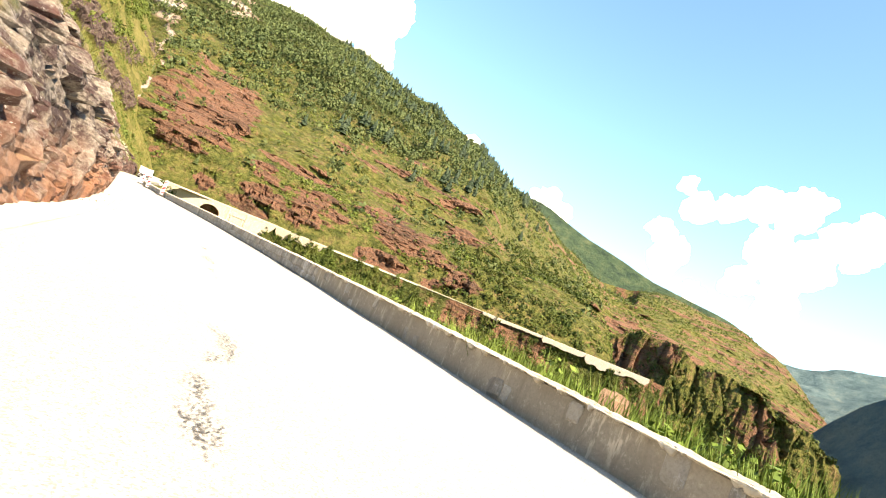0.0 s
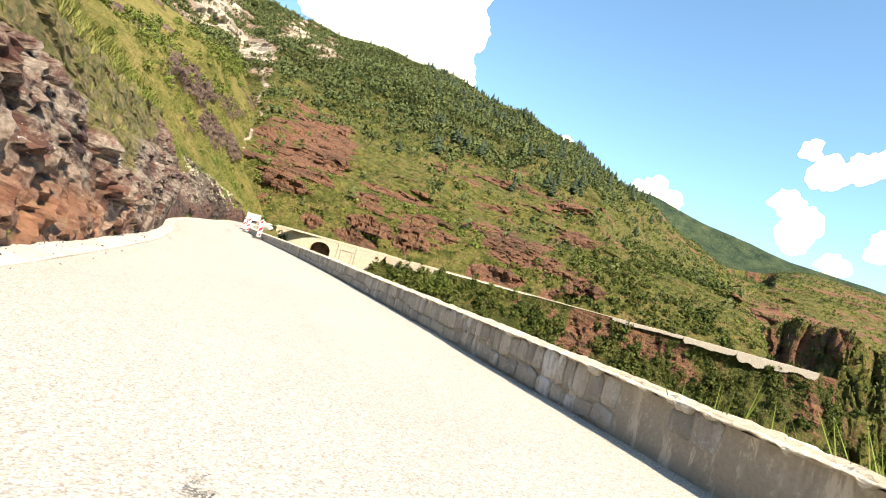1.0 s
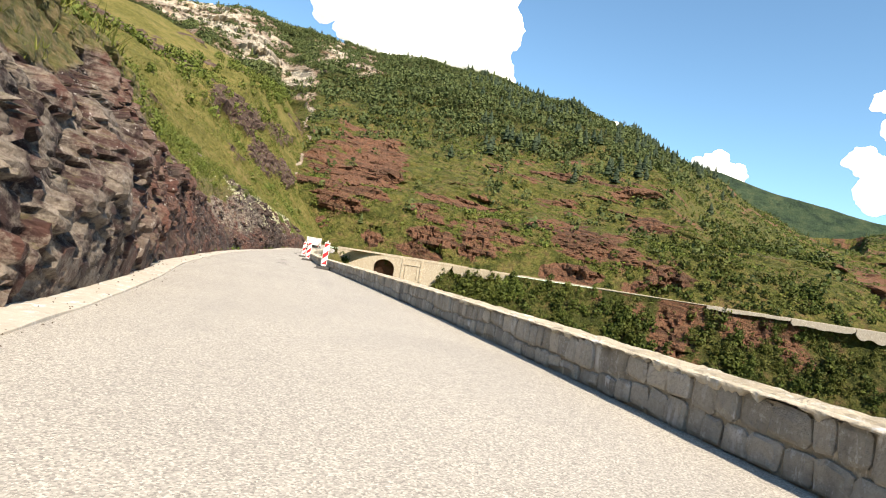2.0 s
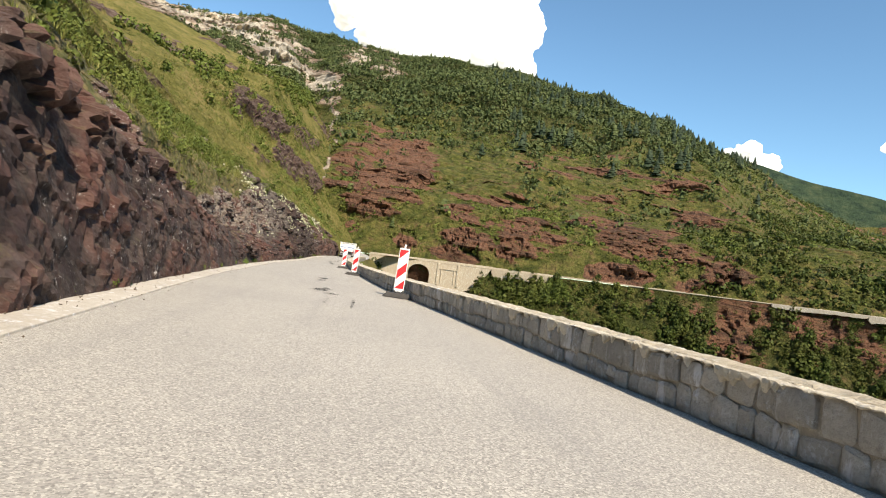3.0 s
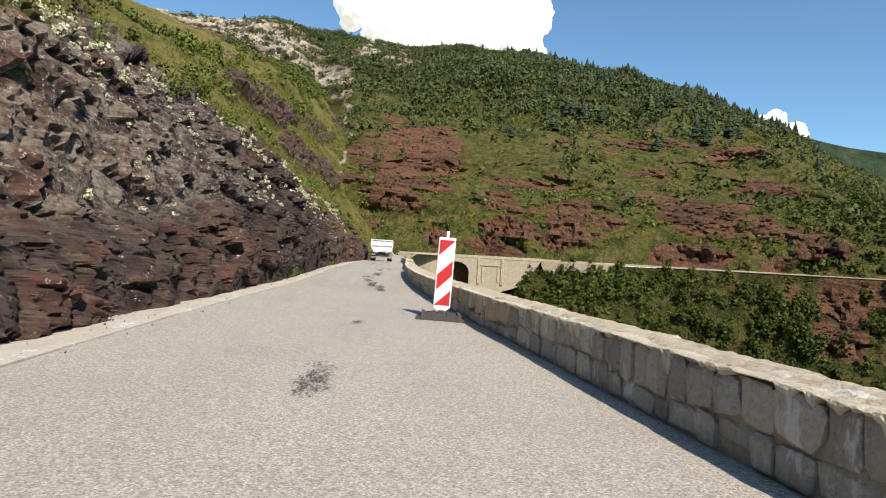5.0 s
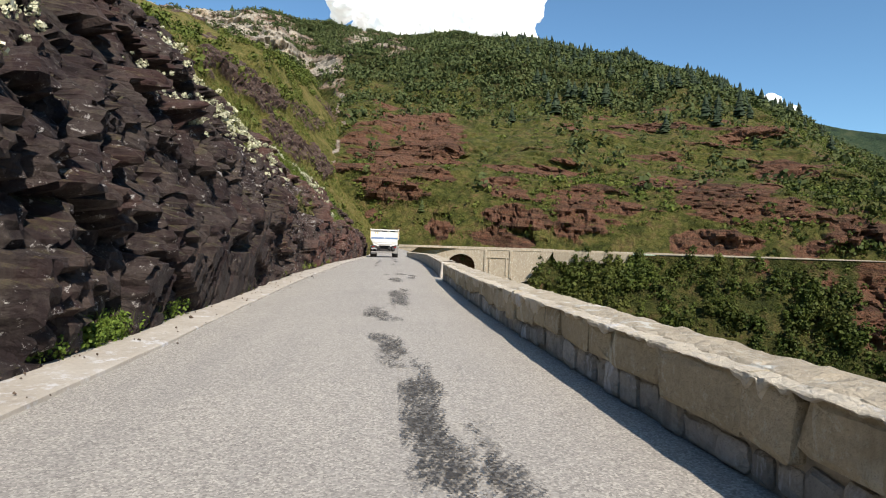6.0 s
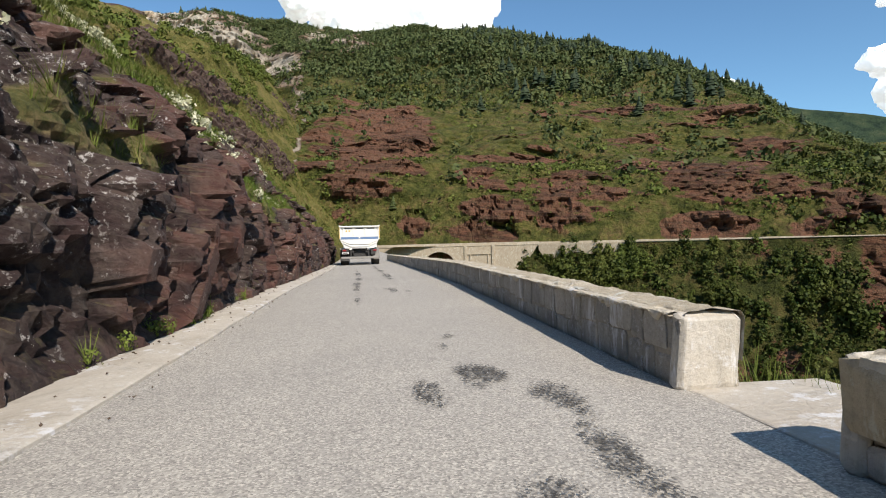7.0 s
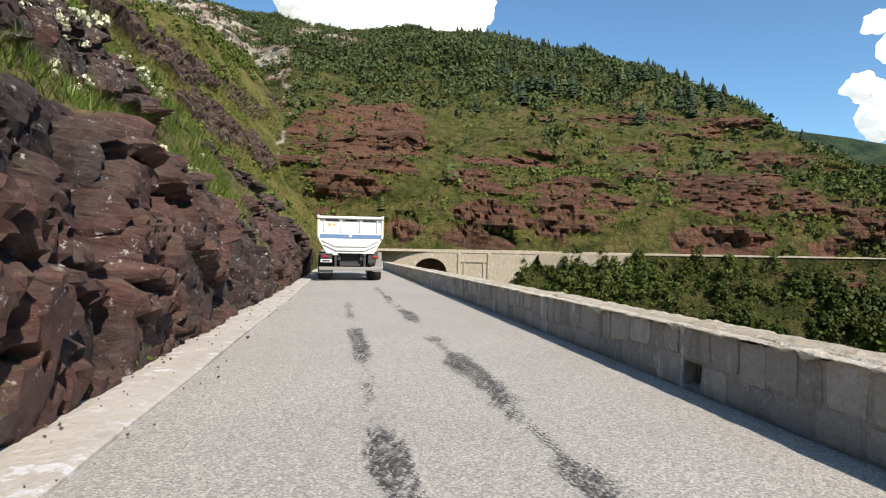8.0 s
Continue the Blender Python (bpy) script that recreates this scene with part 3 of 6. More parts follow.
rock_veg = smoothstep(0.05, 0.45, turf + 0.85 * high - 0.56 - 0.45 * smoothstep(68, 75, base[:, 1]) * smoothstep(98, 88, base[:, 1]) * smoothstep(6.0, 4.6, qq) + 0.72 * smoothstep(44, 24, base[:, 1]) * np.repeat(smoothstep(0.8, 2.2, rq)[None], len(ry), 0).ravel() + ledge_grass * 1.12 + tufts * 1.1 + 0.7 * smoothstep(6.2, 8.5, qq) + 0.5 * smoothstep(5.3, 6.2, qq) * smoothstep(88, 96, base[:, 1]) + (0.5 * smoothstep(72, 62, base[:, 1]) + 0.22 * smoothstep(92, 76, base[:, 1])) * rise_ * smoothstep(8, 20, base[:, 1]))
push = push * (1 - 0.72 * rock_veg.reshape(push.shape)) + 0.10 * (rock_veg * fractal(base * 0.9, 4, 52)).reshape(push.shape)
grow = smoothstep(-0.1, 0.5, rq)[None] * (1.0 + 0.2 * smoothstep(3.0, 9.0, rq))[None]
lift = np.array([np.interp(rq, [0, 2.3, 2.8, 3.4, 5.2, 6.2, 15], [0.0, 0.05, 0.35, 0.08, 0.10, 0.45, 0.7])])
soil = np.repeat(smoothstep(1.5, 0.5, rq)[None], len(ry), 0) * smoothstep(34, 18, ry)[:, None]
P[..., 0] += np.minimum(push * grow, 0.02 + 0.4 * rq[None]) * np.sqrt(1 - lift**2) + 0.05 * (1 - smoothstep(0.0, 0.8, rq))[None] * np.clip(push, -0.6, 1)
P[..., 2] += push * grow * lift - 1.3 * smoothstep(13.0, 14.8, rq)[None]
flat = P.reshape(-1, 3)
pale = np.maximum(smoothstep(46, 30, flat[:, 1]) * 0.75 + 0.15, 0.75 * smoothstep(50, 58, flat[:, 1]) * smoothstep(98, 84, flat[:, 1]) * np.repeat(smoothstep(2.2, 3.4, rq)[None], len(ry), 0).ravel())
# stretch of darker schist, with overhang shade put into its tone
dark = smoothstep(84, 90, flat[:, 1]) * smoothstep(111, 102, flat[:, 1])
crust = smoothstep(98, 102, flat[:, 1]) * smoothstep(114, 108, flat[:, 1]) * np.repeat((smoothstep(0.8, 1.6, rq) * smoothstep(4.2, 2.8, rq))[None], len(ry), 0).ravel() * smoothstep(0.02, 0.3, fractal(base * (0.5, 0.6, 0.7), 3, 55)) + 0.6 * smoothstep(116, 121, flat[:, 1]) * smoothstep(132, 126, flat[:, 1]) * np.repeat((smoothstep(3.6, 4.4, rq) * smoothstep(6.4, 5.4, rq))[None], len(ry), 0).ravel() + 0.8 * smoothstep(50, 56, flat[:, 1]) * smoothstep(96, 88, flat[:, 1]) * np.repeat((smoothstep(2.8, 3.6, rq) * smoothstep(6.6, 5.6, rq))[None], len(ry), 0).ravel()
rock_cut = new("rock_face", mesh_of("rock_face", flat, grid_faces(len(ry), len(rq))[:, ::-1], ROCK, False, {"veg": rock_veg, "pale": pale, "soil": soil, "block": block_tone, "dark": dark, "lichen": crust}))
tagged(rock_cut, "dark purple-brown schist rock cut with red beds, lichen and grassy ledges", "rock face", kind="structure")
ROCK_P, ROCK_VEG = P, rock_veg.reshape(P.shape[:-1])

# the hillside above it
hy, hq = np.concatenate([np.arange(-60, 20, 1.6), np.arange(20, 300, 0.8), np.arange(300, 450, 1.6)]), np.concatenate([np.arange(0, 90, 0.62), np.arange(90, 170, 2.5)])
P = hillside(hy, hq)
p = P.reshape(-1, 3)
near = np.repeat(((hy > -8) & (hy < 148))[:, None], len(hq), 1) & np.repeat((hq < 13.5)[None], len(hy), 0)
crag = fractal(p * (0.05, 0.022, 0.05), 4, 61)
c28, s28 = math.cos(radians(28)), math.sin(radians(28))
dip = np.stack([p[:, 0], c28 * p[:, 1] - s28 * p[:, 2], s28 * p[:, 1] + c28 * p[:, 2]], 1)
v1, j1 = blocks(dip * (0.12, 0.07, 0.30), 13)
v2, j2 = blocks(dip * (0.45, 0.28, 0.9), 15)
rough_ = fractal(dip * (0.10, 0.05, 0.30), 4, 62)
bare = 0.7 * smoothstep(0.22, 0.48, crag + 0.50 * rough_) * np.repeat(smoothstep(22, 34, hq)[None], len(hy), 0).ravel()
# slanting ribs of rock, by bearing and tangent of height from the road before the gap: both ends, half width, amount
bearing, height = np.arctan2(p[:, 0] + 2.0, p[:, 1] - 88.1), (p[:, 2] - 1.1) / np.hypot(p[:, 0] + 2.0, p[:, 1] - 88.1)
for b0, t0, b1, t1, half, amount in ((-14.9, 0.292, -9.0, 0.230, 0.015, 1.0), (-9.2, 0.192, -3.9, 0.132, 0.016, 0.9), (-9.0, 0.251, -4.8, 0.205, 0.012, 0.6), (-17.2, 0.300, -14.6, 0.285, 0.009, 0.5)):
    ex, ey = radians(b1 - b0), t1 - t0
    f = np.clip(((bearing - radians(b0)) * ex + (height - t0) * ey) / (ex * ex + ey * ey), 0, 1)
    away = np.hypot(bearing - radians(b0) - f * ex, height - t0 - f * ey) / half
    bare = np.maximum(bare, amount * smoothstep(1.15, 0.55, away + 0.8 * rough_) * (p[:, 1] > 100))
push = (2.2 * fractal(p * 0.04, 4, 63) + bare * (2.6 * v1 + 1.3 * v2 - 0.8 * np.exp(-j1 / 0.08)) + 0.35 * fractal(p * 0.4, 3, 65)).reshape(P.shape[:-1])
push = push * smoothstep(2, 20, hq)[None] - 1.1 * near
P[..., 0] += push * 0.75
P[..., 2] += push * 0.65
slope_veg = 1 - bare * 0.95
hillside_ob = new("hillside", mesh_of("hillside", P.reshape(-1, 3), grid_faces(len(hy), len(hq))[:, ::-1], SLOPE, False, {"veg": slope_veg}))
tagged(hillside_ob, "steep grassy hillside with dark rock outcrops", "hillside", kind="structure")
HILL_P, HILL_VEG = P, slope_veg.reshape(P.shape[:-1])


# ---------------------------------------------------------------- the mountain across the ravine
def polar(az, d, tan, eye):
    return (eye[0] + d * math.sin(radians(az)), eye[1] + d * math.cos(radians(az)), eye[2] + d * tan)


EYE_A, EYE_B = (-1.45, 117.6, 1.5), (-1.3, 0.0, 1.0)
FOOT = [(-130, 345, 10), (-62, 322, 5), (-22, 306, 3.2), (0, 297, FAR_Z), (20, 290, FAR_Z), (52, 276, FAR_Z), (100, 256, FAR_Z), (152, 233, FAR_Z),
        (192, 216, FAR_Z), (219, 205, FAR_Z), (240, 230, -30), (285, 262, -72), (360, 268, -75), (460, 250, -75), (620, 190, -75)]
RIDGE = [polar(-32, 640, 0.40, EYE_A), polar(-18.2, 950, 0.37, EYE_A), polar(-12, 1030, 0.388, EYE_A), polar(-4.5, 1000, 0.384, EYE_A), polar(3.2, 950, 0.372, EYE_A),
         polar(11.5, 780, 0.388, EYE_A), polar(22.8, 690, 0.350, EYE_A), polar(29.5, 700, 0.316, EYE_A), polar(36, 760, 0.260, EYE_A), polar(41.5, 1000, 0.192, EYE_A),
         polar(46.5, 1150, 0.130, EYE_A), polar(49, 1250, 0.140, EYE_B), polar(54.8, 1250, 0.132, EYE_B), polar(59, 1100, 0.105, EYE_B), polar(65, 950, 0.02, EYE_B)]
us = np.concatenate([np.linspace(0, 0.8, 20)[:-1], np.linspace(0.8, 2.0, 60)[:-1], np.linspace(2, 8.6, 450)[:-1], np.linspace(8.6, 14, 120)])
vs = np.concatenate([np.linspace(0, 0.10, 60)[:-1], np.linspace(0.10, 0.45, 130)[:-1], np.linspace(0.45, 1.0, 80), np.linspace(1.02, 1.5, 8)])


def along(points, u):
    pts = np.array(points, float)
    return np.stack([sum(np.interp(u + d, range(len(pts)), pts[:, k]) for d in (-0.3, -0.1, 0.1, 0.3)) / 4 for k in range(3)], 1)


foot, ridge = along(FOOT, us), along(RIDGE, us)
foot[:, 2] = np.interp(us, range(len(FOOT)), [f[2] for f in FOOT])
rise = np.interp(vs, [0, 0.025, 0.05, 0.11, 0.3, 0.5, 0.8, 1.0, 1.5], [0, 0.055, 0.09, 0.135, 0.31, 0.55, 0.83, 1.0, 0.55])
P = foot[:, None] * (1 - vs)[None, :, None] + ridge[:, None] * vs[None, :, None]
P[..., 2] = foot[:, None, 2] + (ridge - foot)[:, None, 2] * rise[None]
p = P.reshape(-1, 3)
UU, VV = np.repeat(us[:, None], len(vs), 1), np.repeat(vs[None], len(us), 0)
outward = (foot - ridge)[:, :2]
outward /= np.linalg.norm(outward, axis=1)[:, None]
fade = smoothstep(0.0, 0.10, VV) * (1 - 0.6 * smoothstep(0.8, 1.0, VV)) * (1 - 0.85 * smoothstep(0.98, 1.05, VV))
low = fractal(p * (0.012, 0.012, 0.004), 3, 71).reshape(UU.shape)
mid = fractal(p * (0.035, 0.035, 0.02), 4, 73).reshape(UU.shape)
push = fade * (22 * low + 9 * mid)
push += 26 * np.exp(-(((UU - 2.15 - 0.3 * (VV - 0.2)) / 0.36) ** 2)) * smoothstep(0.02, 0.10, VV) * smoothstep(0.42, 0.25, VV)
push -= 34 * np.exp(-(((UU - 2.72 - 0.2 * (VV - 0.4)) / 0.24) ** 2)) * smoothstep(0.08, 0.35, VV) * smoothstep(0.95, 0.6, VV)
# bare rock, by bearing in degrees and tangent of height from the road's last bend: centre, half sizes, amount
rel = P - EYE_A
az = np.degrees(np.arctan2(rel[..., 0], rel[..., 1]))
tan = rel[..., 2] / np.hypot(rel[..., 0], rel[..., 1])
rag = np.stack([fractal(p * 0.035, 4, sd, 0.6).reshape(UU.shape) for sd in (76, 78)], -1)


def zone(az0, tan0, half_az, half_tan, ragged=0.75, hard=0.95):
    """1 inside a ragged oval patch of the mountainside, falling to 0 outside."""
    d = np.hypot((az - az0) / half_az + ragged * rag[..., 0], (tan - tan0) / half_tan + ragged * rag[..., 1])
    return np.clip(hard * (1.25 - d), 0, 1)


DOME = zone(3.9, 0.195, 6.9, 0.085, 0.35, 1.8)
LAYERED = [(15.3, 0.125, 3.2, 0.034), (24.3, 0.105, 2.6, 0.026), (28.9, 0.255, 2.0, 0.020), (21.4, 0.240, 1.8, 0.020), (26.6, 0.215, 2.0, 0.014), (34.3, 0.130, 4.6, 0.034), (42.0, 0.135, 2.2, 0.022),
           (21.5, 0.165, 4.0, 0.020), (30.5, 0.185, 3.0, 0.012), (37.0, 0.20, 2.5, 0.012)]
RIBBED = [(8.5, 0.050, 1.7, 0.042), (17.2, 0.048, 3.6, 0.050), (22.6, 0.040, 1.6, 0.035), (38.0, 0.026, 4.6, 0.027), (48.8, 0.040, 2.2, 0.036), (46.0, 0.02, 1.4, 0.02)]
layered = np.maximum.reduce([DOME] + [0.85 * zone(*q) for q in LAYERED])
ribbed = np.maximum.reduce([zone(*q, 0.5, 1.5) for q in RIBBED])
# pale limestone: crags below the crest, and the scree in the gully
lime = np.abs(tan - np.interp(az, [-18, -8, -3, 0], [0.385, 0.352, 0.312, 0.29])) / 0.040 + 0.6 * rag[..., 0]
lime = np.clip(1.5 * (1.0 - lime), 0, 1) * smoothstep(-24, -20, az) * smoothstep(-1.6, -4.0, az)
crest = np.maximum(0.9 * zone(-1.0, 0.365, 2.0, 0.024), 0.9 * zone(2.4, 0.352, 1.6, 0.020))
scree = np.clip(1.4 - np.abs(az + 3.4 - 8 * (tan - 0.2) + 1.1 * rag[..., 0]) / 0.24 - 1.6 * np.clip(rag[..., 1] + 0.1, 0, 1), 0, 0.8) * smoothstep(0.13, 0.16, tan) * smoothstep(0.31, 0.27, tan)
white = np.maximum.reduce([lime, crest, scree])
# thin beds come through the turf all over the lower half
dipz = p[:, 2] + 0.14 * p[:, 0] + 9.0 * fractal(p * 0.010, 3, 82)
beds = fractal(np.stack([p[:, 0] * 0.028, p[:, 1] * 0.028, dipz * 0.26], 1), 4, 75).reshape(UU.shape)
grain = fractal(p * (0.05, 0.05, 0.07), 5, 77, 0.65).reshape(UU.shape)
bare = 0.55 * grain + 0.75 * beds - 0.14 - 0.6 * smoothstep(0.20, 0.30, tan) + 0.24 * smoothstep(10, 14, az) * smoothstep(50, 40, az) * smoothstep(0.28, 0.2, tan)
bare += 0.35 * DOME + 0.70 * layered + 0.90 * ribbed - 0.30 * smoothstep(0.1, 0.6, fractal(p * 0.014, 3, 80).reshape(UU.shape)) - 0.25 * smoothstep(0.012, 0.0, VV)
bare += 0.30 * smoothstep(9.1, 9.5, UU) + 0.35 * smoothstep(9.5, 10.5, UU) * beds
spur = smoothstep(-16, -12, az) * smoothstep(-2.5, -4.5, az) * smoothstep(0.31, 0.27, tan)
bare += spur * (0.12 + 0.5 * beds)
white = white * smoothstep(-0.45, 0.15, grain + 0.3)
bare = np.maximum(bare, 1.0 * white + 0.3 * grain)
stone = smoothstep(0.08, 0.55, bare)
step = (dipz.reshape(UU.shape) + 1.5 * rag[..., 1]) / 4.6
saw = step - np.floor(step)
ledge = smoothstep(0.0, 0.3, saw) * (1 - 0.75 * saw)
step2 = (dipz.reshape(UU.shape) + 1.0 * rag[..., 0]) / 11.0
saw2 = step2 - np.floor(step2)
rib, joint = blocks(p * (0.13, 0.13, 0.07) + 0.8 * rag[..., :1].reshape(-1, 1), 83)
rib, joint = rib.reshape(UU.shape), joint.reshape(UU.shape)
up = smoothstep(0.0, 0.012, VV)
push += 9.0 * DOME * up
push += up * stone * (1 - 0.7 * white) * (1.7 * ledge + 2.6 * smoothstep(0.0, 0.35, saw2) * (1 - saw2) + 2.4 * (rib - 0.5) - 1.6 * np.exp(-joint / 0.06) + 1.6 * grain)
tower, cleft = blocks(p * (0.17, 0.17, 0.022) + 0.5 * rag[..., :1].reshape(-1, 1), 84)
push += up * ribbed * (6.5 * (tower.reshape(UU.shape) - 0.35) - 3.5 * np.exp(-cleft.reshape(UU.shape) / 0.08) + 2.0 * grain)
crag, crack = blocks(p * (0.034, 0.034, 0.016) + 0.5 * rag[..., :1].reshape(-1, 1), 89)
push += white * (15.0 * (crag.reshape(UU.shape) - 0.4) - 7.0 * np.exp(-crack.reshape(UU.shape) / 0.08) + 5.0 * grain) * (1 - 0.8 * scree)
P[..., :2] += outward[:, None] * push[..., None]
P[..., 2] += fade * (1.5 * mid + 1.0 * fractal(p * 0.12, 3, 85).reshape(UU.shape))
# the shoulder nowhere stands above the crest behind it
rel = P - EYE_A
cap = np.interp(np.degrees(np.arctan2(rel[..., 0], rel[..., 1])), [20, 24, 30, 34, 37.7, 40.3, 42.2, 44, 48, 54, 62], [1.0, 0.352, 0.312, 0.280, 0.246, 0.220, 0.188, 0.165, 0.125, 0.11, 0.11])
P[..., 2] = np.where((VV < 1.0) & (UU < 10.6), np.minimum(P[..., 2], EYE_A[2] + cap * np.hypot(rel[..., 0], rel[..., 1])), P[..., 2])
P[..., 2] += smoothstep(0.7, 1.0, VV) * 5 * fractal(np.stack([us * 2.2, 0 * us, 0 * us], 1), 4, 87)[:, None]
veg = np.clip(0.95 - stone, 0, 1)
MOUNT_P, MOUNT_VEG, MOUNT_TAN, MOUNT_SPUR = P, veg, tan, spur
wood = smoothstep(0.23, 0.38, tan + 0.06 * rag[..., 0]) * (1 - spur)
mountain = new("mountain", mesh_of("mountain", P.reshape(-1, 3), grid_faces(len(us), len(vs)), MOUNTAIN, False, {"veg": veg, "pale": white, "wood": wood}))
tagged(mountain, "tall mountainside of layered red rock and green scrub, pale limestone cliffs high up", "mountain", kind="structure")

# the steep scrub below the far road
s_ = np.arange(-75, 262, 1.0)
outs, drops = [0.4, 0.3, -0.2, -3.0, -8, -14, -22, -34, -60], [-0.3, -3.0, -6.5, -11, -18, -27, -37, -52, -80]
k = np.linspace(0, 8, 90)
curl = 0.02 * np.clip(s_ - 205, 0, None) ** 2
P = np.zeros((len(s_), len(k), 3))
P[..., :2] = far(s_)[:, None] + FAR_N * (np.interp(k, range(9), outs)[None] + curl[:, None])[..., None]
P[..., 2] = FAR_Z + np.interp(k, range(9), drops)[None] - 0.9 * curl[:, None] * smoothstep(0, 3, k)[None]
P[..., 2] -= 9.0 * (smoothstep(-20, -10, s_) * smoothstep(24, 8, s_))[:, None] * smoothstep(0.2, 1.0, k)[None]
P[..., :2] += FAR_N * (6.5 * (smoothstep(-20, -10, s_) * smoothstep(24, 14, s_))[:, None] * smoothstep(0.2, 1.0, k)[None] * smoothstep(5, 3, k)[None])[..., None]
p = P.reshape(-1, 3)
rib, joint = blocks(p * (0.16, 0.16, 0.05), 93)
big = fractal(p * (0.03, 0.03, 0.02), 4, 95)
bare2 = smoothstep(0.0, 0.4, fractal(p * (0.035, 0.035, 0.02), 4, 97) - 0.02 + 0.2 * smoothstep(150, 190, np.repeat(s_, len(k))))
rib2, _ = blocks(p * (0.4, 0.4, 0.16), 94)
push = (5 * big + bare2 * (5.0 * (rib - 0.5) - 2.0 * np.exp(-joint / 0.07) + 1.6 * (rib2 - 0.5))).reshape(P.shape[:-1]) * smoothstep(0.6, 2.5, k)[None]
P[..., :2] -= FAR_N * push[..., None]
low_veg = np.clip(0.95 - bare2, 0, 1)
LOW_P, LOW_VEG = P, low_veg.reshape(P.shape[:-1])
# wood is set evenly here just to darken the turf
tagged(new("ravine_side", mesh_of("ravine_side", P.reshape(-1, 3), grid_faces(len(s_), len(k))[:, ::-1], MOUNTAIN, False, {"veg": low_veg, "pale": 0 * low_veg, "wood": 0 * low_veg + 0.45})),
       "steep ravine side of dark rock and scrub below the far road", "slope", kind="structure")

# the drop outside the parapet
dy = np.concatenate([np.arange(-60, 160, 1.0), np.arange(160, 300, 3.0)])
rx = np.where(dy <= 160, wall_x(np.minimum(dy, 160)) + 0.45, 0)
right_line = line + side * 3.3
order = np.argsort(right_line[:90, 1])
rx = np.where(dy > 160, np.interp(dy, right_line[order, 1], right_line[order, 0]), rx)
rx = np.where(dy > 160, np.minimum(rx, 9), rx)
verge = 2.4 * smoothstep(16, 8, dy) + 0.5
fr = np.array([0.0, 1.0, 1.4, 2.5, 5, 10, 20, 40])
P = np.zeros((len(dy), len(fr), 3))
P[..., 0] = rx[:, None] + np.where(fr <= 1, fr * verge[:, None], verge[:, None] + (fr - 1) * 1.2)
P[..., 1] = dy[:, None]
P[..., 2] = road_z(dy)[:, None] - 0.12 + np.interp(fr, [0, 1, 1.4, 2.5, 5, 10, 20, 40], [0, 0, -0.5, -2.5, -6.5, -14, -32, -80])[None]
p = P.reshape(-1, 3)
P[..., 2] += (fractal(p * 0.25, 3, 99) * 0.25).reshape(P.shape[:-1]) * smoothstep(0.2, 1.5, fr)[None]
tagged(new("outer_slope", mesh_of("outer_slope", P.reshape(-1, 3), grid_faces(len(dy), len(fr))[:, ::-1], SLOPE, False, {"veg": 0.8 + 0 * p[:, 0]})),
       "steep overgrown drop outside the parapet", "slope", kind="structure")
DROP_P = P


# dark cliffs where the far road turns out of sight into the gorge
top = along([(222, 228, 4), (238, 228, 20), (246, 218, 26), (250, 207, 26), (254, 196, 22), (264, 192, 17), (273, 184, 19), (281, 174, 16), (288, 164, 9), (302, 156, 9), (330, 150, -6)], np.linspace(0, 10, 190))
kk = np.linspace(0, 1, 70)
back, fore = np.array([0.45, 0.89]), np.array([-0.62, -0.78])
P = np.repeat(top[:, None], 70, 1)
P[..., 2] += np.interp(kk, [0, 0.12, 1], [-3, 0, -100])[None] - (P[..., 2] - top[:, None, 2])
P[..., :2] += back * np.interp(kk, [0, 0.12, 1], [16, 0, 0])[None, :, None] + fore * np.interp(kk, [0.12, 1], [0, 26])[None, :, None]
p = P.reshape(-1, 3)
tower, cleft = blocks(p * (0.10, 0.10, 0.018), 101)
rib, joint = blocks(p * (0.3, 0.3, 0.06), 103)
push = 8.0 * (tower - 0.4) - 3.0 * np.exp(-cleft / 0.08) + 2.2 * (rib - 0.5) + 3.0 * fractal(p * 0.05, 4, 105)
P[..., :2] += fore * push.reshape(P.shape[:-1])[..., None]
P[..., 2] += (2.5 * fractal(p * 0.08, 3, 107)).reshape(P.shape[:-1])
cliff_veg = np.clip(0.35 + 0.7 * fractal(p * (0.05, 0.05, 0.03), 4, 109) + 0.5 * np.repeat(smoothstep(0.16, 0.05, kk)[None], 190, 0).ravel() + 0.2 * np.repeat(smoothstep(0.2, 0.5, kk)[None], 190, 0).ravel(), 0, 1)
CLIFF_P, CLIFF_VEG = P, cliff_veg.reshape(P.shape[:-1])
tagged(new("gorge_cliffs", mesh_of("gorge_cliffs", P.reshape(-1, 3), grid_faces(190, 70)[:, ::-1], MOUNTAIN, False, {"veg": cliff_veg, "pale": 0 * cliff_veg})),
       "dark upright cliffs of the gorge past the far road's end", "cliff", kind="structure")


